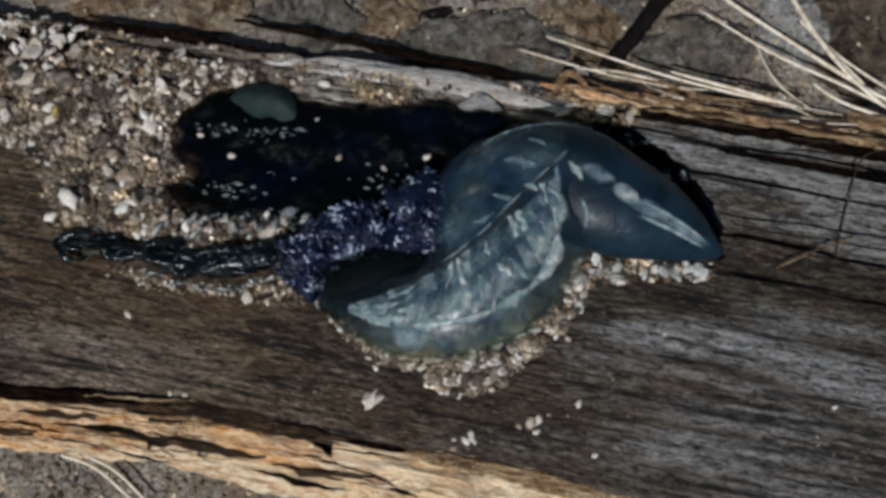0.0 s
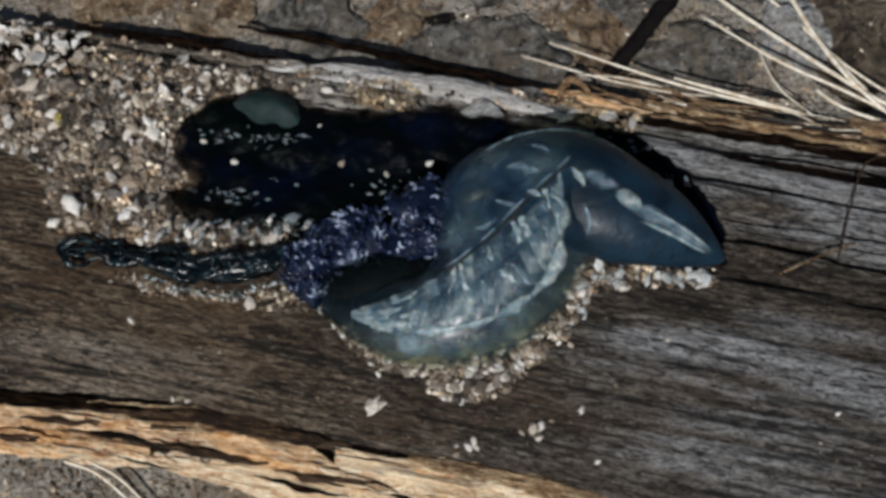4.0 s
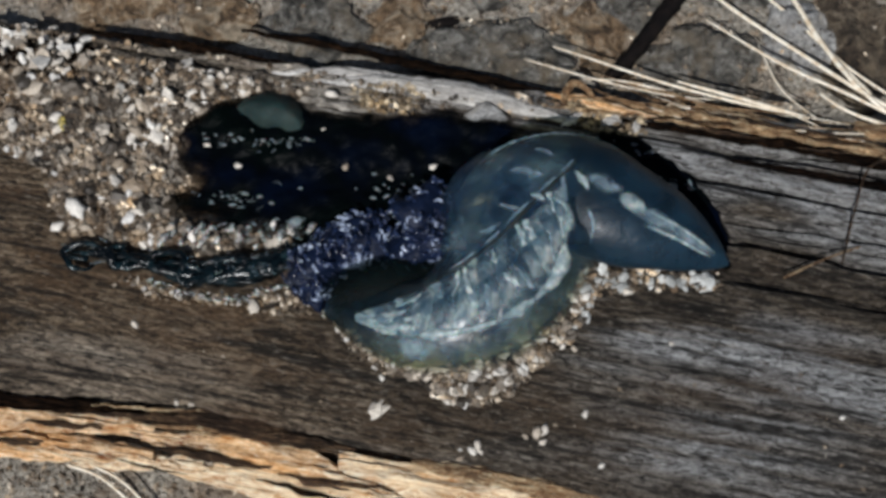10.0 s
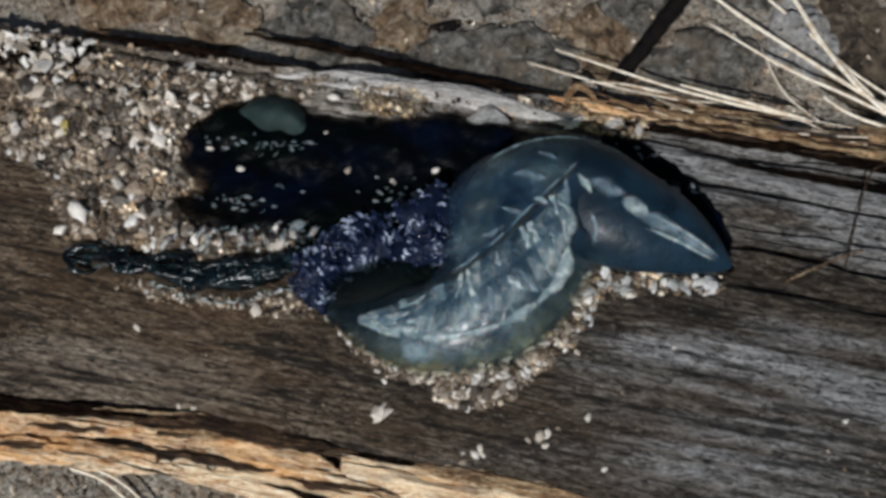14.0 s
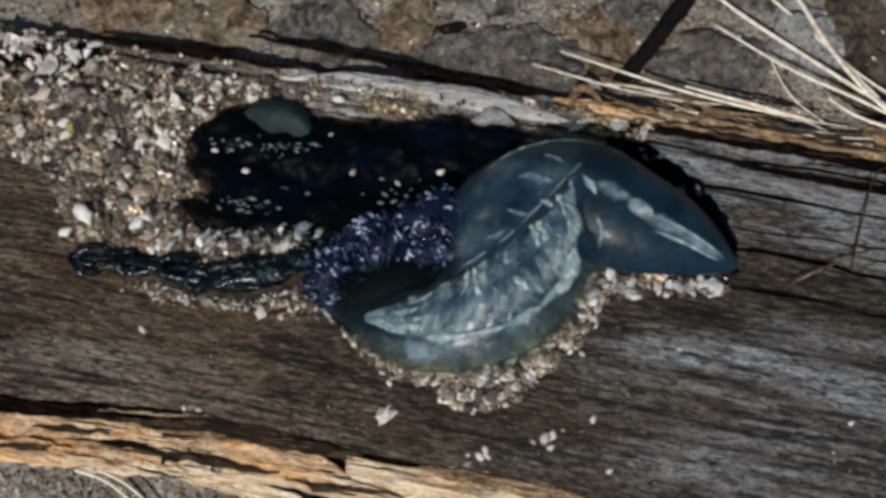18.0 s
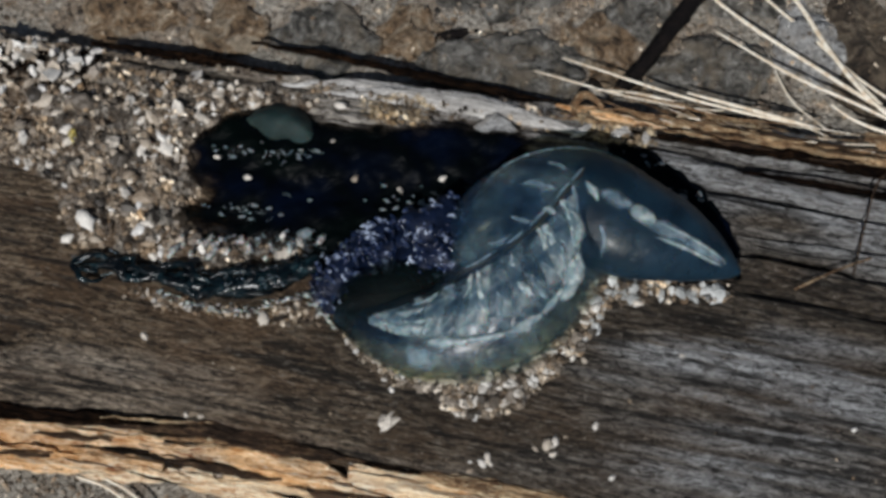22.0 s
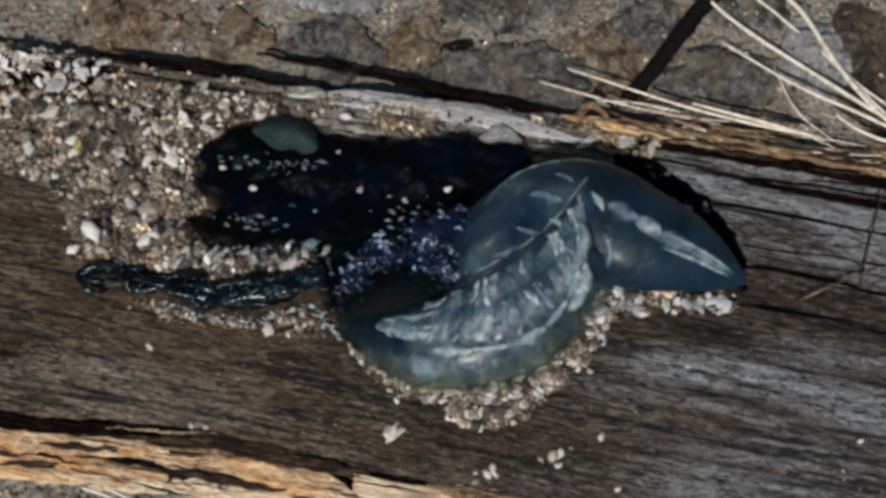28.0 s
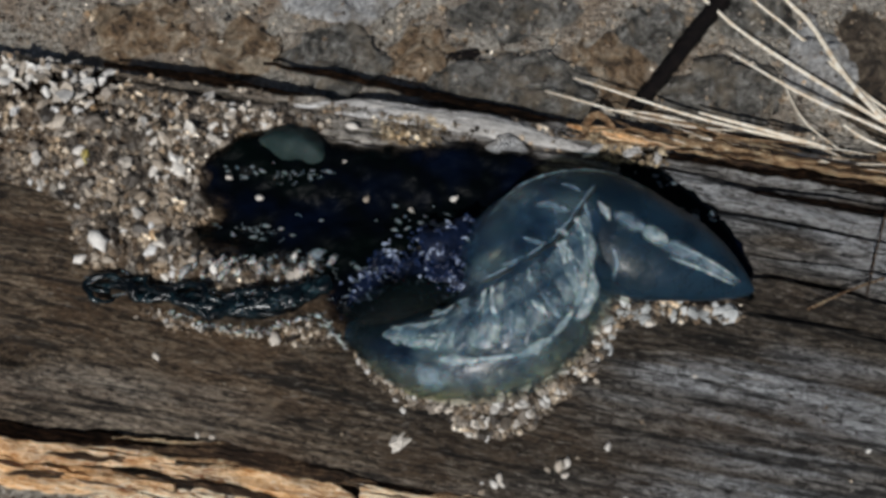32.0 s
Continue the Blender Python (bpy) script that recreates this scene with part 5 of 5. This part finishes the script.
part("feeding_tissue", patch(MASS, 2.2, lambda x, y: float(log_height(x, y)), 0.4, 3.0, 0.9, 0.22, 11, 3.2), TISSUE_SHADE, animal, "blue-black wet tissue")
LOBE = [(-31.6, 22.2), (-29.2, 24.8), (-25.9, 26.0), (-22.2, 25.0), (-19.4, 22.4), (-18.3, 19.2), (-19.8, 17.1), (-23.2, 17.0), (-26.8, 18.2), (-30.2, 20.2)]
part("side_lobe", patch(LOBE, 4.0, lambda x, y: float(log_height(x, y)), 0.3, 4.0, 0.3, 0.2, 9, 0.7), GREEN, animal, "grey-green bladder lobe")


def feeding_organ(centre, size, turn, count, seed):
    """A soft uneven ball with short curled polyps standing all over it."""
    shape = turn_z(lump(size, seed, 4, 0.75, 1.5), turn, centre)
    ob = part("feeding_organ", shape, INDIGO, animal, "violet ball of curled feeding polyps", centre)
    rng = random.Random(seed)
    tops = [v for v in shape[0] if v[2] > centre[2] - 0.2]
    shapes = []
    for _ in range(count):
        p = tops[rng.randrange(len(tops))] + np.array((rng.uniform(-0.2, 0.2), rng.uniform(-0.2, 0.2), rng.uniform(-0.1, 0.1)))
        d = p - np.array(centre)
        d = d / (np.linalg.norm(d) + 1e-6)
        h = rng.uniform(0, 6.283)
        e = np.array([math.cos(h), math.sin(h), rng.uniform(-0.2, 0.3)]) * rng.uniform(0.6, 1.7)
        e -= d * float(e @ d)
        g = np.cross(d, e) * rng.uniform(-1.0, 1.0)
        shapes.append(tube(spline([p, p + e * 0.5 + d * 0.22, p + e * 0.9 + g * 0.6 + d * 0.1, p + e * 0.7 + g + d * 0.02], 8), [0.10, 0.24, 0.10], 6))
    tagged(part("polyp_fringe", join(shapes), VIOLET, ob, pivot=centre), kind="stuff")
    return ob


pa, pb, pc = (-14.4, 0.6, 15.2), (-2.9, 2.9, 16.6), (-18.4, -3.4, 14.4)
cluster_a = feeding_organ(pa, (6.2, 3.4, 2.1), 22, 420, 3)
cluster_b = feeding_organ(pb, (4.6, 5.3, 3.0), 30, 300, 4)
cluster_c = feeding_organ(pc, (2.6, 3.4, 1.6), 30, 90, 6)


def swelling(centre, size, turn, seed, rim=0.7):
    """A soft bulge of the float's clear skin."""
    v, f = turn_z(lump(size, seed, 4, 0.12, 0.9), turn, centre)
    high = np.clip((v[:, 2] - centre[2]) / size[2], 0, 1)
    return v, f, np.interp(high, [0.0, 0.12, rim], [0.0, 0.15, 0.9]), [0.0] * len(v)


shoulder_at = (6.4, 7.8, 17.8)
shoulder = part("float_shoulder", swelling(shoulder_at, (8.2, 5.6, 5.2), 33, 5, 0.55), SKIN, animal, "clear swelling of the gas float", shoulder_at)
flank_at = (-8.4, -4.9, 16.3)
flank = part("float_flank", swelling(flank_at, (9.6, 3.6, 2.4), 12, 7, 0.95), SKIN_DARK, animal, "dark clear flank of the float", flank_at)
sx, sy = [(-3.1, -15.2)][0]
shard = part("shell_shard", turn_z(lump((2.4, 1.5, 0.5), 14, 2, 0.9, 1.2), 35, (sx, sy, log_top(sx, sy) + 0.9)), GRAIN_ONE, smooth=False)
tagged(shard, "flat white shell shard under the jellyfish", "shell shard")
sx, sy = [(5.1, 21.2)][0]
shard = part("shell_shard", turn_z(lump((2.5, 1.8, 0.4), 17, 2, 0.9, 1.2), -25, (sx, sy, log_top(sx, sy) + 1.6)), STONE_PALE, smooth=False)
tagged(shard, "flat pale shell shard on the log", "shell shard")

sx, sy = [(-9.4, -20.4)][0]
flake = part("shell_flake", turn_z(lump((1.15, 0.75, 0.3), 25, 2, 1.9, 1.7), 50, (sx, sy, log_top(sx, sy) + 0.4)), GRAIN_ONE, smooth=False)
tagged(flake, "jagged white shell flake on the log", "shell flake")
for cx, cy in [(3.0, -25.6), (11.4, -23.8)]:
    for k in range(5):
        x, y = cx + 1.6 * math.cos(k * 2.1 + cx), cy + 1.1 * math.sin(k * 1.7)
        pebble("sand_grain", x, y, log_top(x, y), 0.28 + 0.09 * k, "small pale sand grain on the log", k)

ring_line = [(-43.2 + 1.15 * math.cos(a), 17.3 + 0.95 * math.sin(a), heap_top(-43.2, 17.3) + 0.8 + 0.2 * math.sin(a)) for a in np.linspace(0.4, 5.9, 12)]
ring = part("shell_ring", tube(spline(ring_line, 40), [0.25, 0.5, 0.55, 0.5, 0.25], 9, 0.8, 0.4, 12), GRAIN_ONE)
tagged(ring, "broken ring of white shell on the sand heap", "shell")

YELLOW = stone_material("yellow_shell", (0.45, 0.33, 0.05), (0.72, 0.56, 0.12), (0.85, 0.74, 0.35))
sx, sy = [(-54.0, 19.5)][0]
bit = part("shell_flake", turn_z(lump((0.55, 1.1, 0.3), 31, 2, 0.8, 1.2), 8, (sx, sy, heap_top(sx, sy) + 0.5)), YELLOW, smooth=False)
tagged(bit, "small yellow shell flake on the sand heap", "shell flake")
sx, sy = [(-20.7, 4.7)][0]
bit = part("shell_shard", turn_z(lump((1.4, 0.65, 0.25), 33, 3, 0.5, 1.2), 18, (sx, sy, float(log_height(sx, sy)) + 2.2)), FROTH)
tagged(bit, "thin translucent oval shell shard by the tentacle", "shell shard")

# beaded tentacle over the sand
COURSE = [(-51.3, 0.6, 13.9), (-47.1, 0.2, 14.0), (-42.4, -0.7, 14.0), (-37.3, -1.9, 14.0), (-31.9, -2.7, 14.2), (-26.7, -2.2, 14.4), (-22.2, -0.8, 14.6), (-18.5, 0.6, 14.8)]
beads = spline(COURSE, 60)
tentacle = part("tentacle", tube(beads, [0.2, 0.5, 0.7, 1.3, 1.7, 1.5, 1.0], 12, 0.6, 0.6, 3, 0.9), TEAL, animal, "dark teal coiled tentacle")
rng = random.Random(44)
for k in range(6):
    start = (0, 5, 14, 18, 24, 29)[k]
    stop = min(59, start + rng.randrange(24, 34))
    phase, freq, wide = rng.uniform(0, 6.3), rng.uniform(0.35, 0.6), rng.uniform(0.8, 1.4) * (1.0 if start > 10 else 0.75)
    off = (k % 3 - 1) * (1.0 if start > 10 else 0.5)
    pts = [beads[i] + np.array((0.9 * math.cos(i * freq * 1.7 + phase), off + wide * math.sin(i * freq + phase), 0.6 + 0.35 * math.sin(i * freq * 1.3 + phase * 2))) for i in range(start, stop)]
    part("coil", tube(spline(pts, 110), [0.15, 0.5, 0.62, 0.5, 0.15], 9, 0.8, 0.5, 70 + k, 0.9), TEAL, tentacle)
for k, (cx, cy, r) in enumerate(((-49.2, -0.2, 1.9), (-44.2, 0.0, 1.3), (-34.0, -2.4, 1.7), (-28.6, -2.0, 2.0), (-25.0, -1.6, 1.4))):
    ring = [(cx + r * 1.3 * math.cos(a) * (1 + 0.2 * math.sin(3 * a + k)), cy + r * math.sin(a), 14.6 + 0.3 * math.sin(2 * a + k)) for a in np.linspace(k, k + 5.6, 12)]
    part("coil", tube(spline(ring, 60), [0.15, 0.46, 0.52, 0.42, 0.15], 9, 0.9, 0.4, 90 + k, 0.9), TEAL, tentacle)


salt = [(-40.4, -3.3, 13.4), (-35.7, -4.9, 13.4), (-30.4, -6.0, 13.4), (-26.7, -5.5, 13.4), (-22.2, -3.9, 13.4), (-19.2, -4.9, 13.4), (-16.4, -8.0, 13.4)]
rng = random.Random(23)
crumbs = [turn_z(lump((rng.uniform(0.15, 0.55), rng.uniform(0.1, 0.25), 0.15), 300 + k, 2, 0.9, 1.5), rng.uniform(-50, 30), q + np.array((rng.gauss(0, 0.25), rng.gauss(0, 0.3), rng.uniform(-0.1, 0.2))))
          for k, q in enumerate(spline(salt, 70))]
part("slime_edge", join(crumbs), ZOOID, animal, "pale dried slime edge")
rng = random.Random(19)
for k, (x, y) in enumerate([(-39.0, 1.6), (-38.0, 2.8), (-36.9, 3.4), (-35.7, 2.1), (-35.2, 3.1), (-34.0, 3.9), (-33.3, 1.6), (-32.9, 2.8), (-31.7, 3.6), (-30.7, 2.0), (-30.0, 3.1), (-29.0, 3.9), (-28.3, 1.6), (-27.6, 2.8), (-26.5, 3.4),
                                     (-25.7, 1.5), (-24.8, 2.6), (-23.9, 3.6), (-23.1, 2.0), (-22.1, 3.1), (-21.1, 4.1), (-20.1, 2.8), (-19.1, 3.6)]):
    s = rng.uniform(0.32, 0.8)
    x, y = x + rng.uniform(-0.5, 0.5), y + rng.uniform(-0.6, 0.6)
    part("stinging_zooid", turn_z(lump((s * 0.6, s * rng.uniform(0.8, 1.6), s * 0.5), 40 + k, 2, 0.8, 1.3), rng.uniform(-70, 60), (x, y, float(log_height(x, y)) + 2.0)), ZOOID, animal, "pale wet zooid")


def thread(x, y, z, size, seed):
    rng = random.Random(seed)
    h = rng.gauss(0, 0.6) + (math.pi if rng.random() < 0.5 else 0.0)
    pts = []
    for k in range(rng.randrange(4, 8)):
        h += rng.gauss(0, 0.75)
        x, y = x + math.cos(h) * size * rng.uniform(0.5, 1.5), y + math.sin(h) * size * 0.55
        pts.append((x, y, z + rng.uniform(-0.1, 0.2)))
    w = rng.uniform(0.03, 0.09)
    return tube(spline(pts, 20), [0.02, w, w * 0.5, w * 1.1, 0.02], 5, 0.5)


threads = []
rng = random.Random(77)
for (cx, cy), lift, count, sx, sy in zip([(-27.6, 15.9), (-22.2, 16.6), (-29.5, 7.9), (-27.7, 3.2), (-47.9, 0.2), (-28.9, -1.6), (-21.2, 3.2), (-4.9, 7.9), (-10.9, 0.6), (-3.0, 1.8), (-16.9, -0.6)],
                                         [2.3, 2.3, 2.3, 1.2, 1.6, 2.4, 2.0, 4.6, 2.6, 5.0, 2.4], [9, 5, 8, 34, 10, 26, 16, 10, 12, 10, 8],
                                         [2.4, 1.2, 3.0, 5.5, 2.0, 6.0, 2.2, 2.2, 3.0, 2.4, 2.0], [1.0, 0.5, 1.0, 1.2, 0.9, 1.4, 0.9, 0.9, 2.0, 2.2, 2.2]):
    for _ in range(count):
        x, y = cx + rng.gauss(0, sx), cy + rng.gauss(0, sy)
        threads.append(thread(x, y, float(log_height(x, y)) + lift, rng.uniform(0.22, 0.48), rng.random()))
part("slime_threads", join(threads), FROTH, animal, "glistening slime threads")
rng = random.Random(88)
# wet glints on the dark tissue, put in as small pale flecks
GLINTS = [mesh_of("droplet", *lump((1.0, 0.45, 0.3), 150 + k, 2, 0.5, 1.3), FROTH) for k in range(5)]
for (cx, cy), count, sx, sy, lift in (((-28.5, 7.9), 13, 3.0, 1.2, 2.4), ((-31.5, 16.6), 9, 2.0, 0.7, 2.3), ((-24.0, 16.4), 10, 2.2, 0.5, 2.5), ((-6.5, 8.6), 14, 2.2, 1.2, 2.9),
                                      ((-10.0, 10.0), 10, 4.0, 2.4, 2.2), ((-28.0, 3.6), 16, 5.0, 0.9, 2.3), ((27.5, 15.2), 4, 0.7, 0.3, 0.9), ((33.0, 10.6), 3, 1.0, 1.4, 0.9)):
    for _ in range(count):
        x, y = cx + rng.gauss(0, sx), cy + rng.gauss(0, sy)
        ob = new("droplet", GLINTS[rng.randrange(5)])
        ob.parent = animal
        ob.matrix_basis = pose(x * 0.001, y * 0.001, (float(log_height(x, y)) + lift) * 0.001, 0, 0, rng.gauss(-6, 22)) @ Matrix.Scale(0.16 * 3.6 ** rng.random(), 4)

for k, ((x, y), s) in enumerate(zip([(-29.1, 13.1), (-14.3, 12.9), (-8.1, 11.4), (-2.2, 12.9), (-20.5, 16.2), (-33.5, 16.2), (-7.1, 5.5), (-8.6, 9.6), (-11.0, 8.3), (-23.8, 4.5), (-21.5, 3.4), (-17.5, 18.5)],
                                    [0.62, 0.62, 0.45, 0.6, 0.4, 0.5, 0.55, 0.3, 0.4, 0.55, 0.7, 0.3])):
    pebble("sand_grain", x, y, log_top(x, y) + 1.5, s, "white sand grain stuck on the dark tissue", k)

# ---- what moves ----
ROLL = [(0, 0.0), (3, 0.02), (6, 0.04), (10, 0.06), (14, 0.14), (17, 0.3), (19, 0.45), (22, 0.62), (25, 0.8), (28, 0.9), (30, 0.95), (32, 1.0)]


BODY_GOES = (0.2, -0.3, 0.0, 0, 0, -3.5)


def resting(piv, goes, f):
    dx, dy, dz, rx, ry, rz = goes
    return pose((piv[0] + dx * f) * 0.001, (piv[1] + dy * f) * 0.001, (piv[2] + dz * f) * 0.001, rx * f, ry * f, rz * f)


def moved(ob, piv, dx, dy, dz, rx=0.0, ry=0.0, rz=0.0):
    """Glides a part from rest to its last place (mm, degrees)."""
    walk(ob, [(t, resting(piv, (dx, dy, dz, rx, ry, rz), f)) for t, f in ROLL])


def between(ob, a, b):
    """Takes a piece of the sail from one place on the float to the other, in the space of the float."""
    turn = (b @ a.inverted()).to_quaternion()
    rows = []
    for t, f in ROLL:
        at = a.translation.lerp(b.translation, f) * 0.001
        q = Quaternion().slerp(turn, f)
        rows.append((t, resting(BODY_PIVOT, BODY_GOES, f).inverted() @ Matrix.Translation(at) @ q.to_matrix().to_4x4()))
    walk(ob, rows)


def motions():
    moved(body, BODY_PIVOT, *BODY_GOES)
    moved(tip, TIP_PIVOT, -0.2, -0.4, 0, 0, 0, 3.5)
    moved(shoulder, shoulder_at, -0.6, -2.4, -0.4, 0, 0, 10)
    moved(flank, flank_at, 0.6, 1.8, 0.6, 0, 0, 4)
    for row in GLIDERS:
        between(*row)
    moved(cluster_a, pa, 3.8, 1.8, -2.2, 0, 0, 8)
    moved(cluster_b, pb, 0.2, -0.4, -0.3, 0, 0, -14)
    moved(cluster_c, pc, 2.0, 1.6, -2.8, 0, 0, 10)


motions()
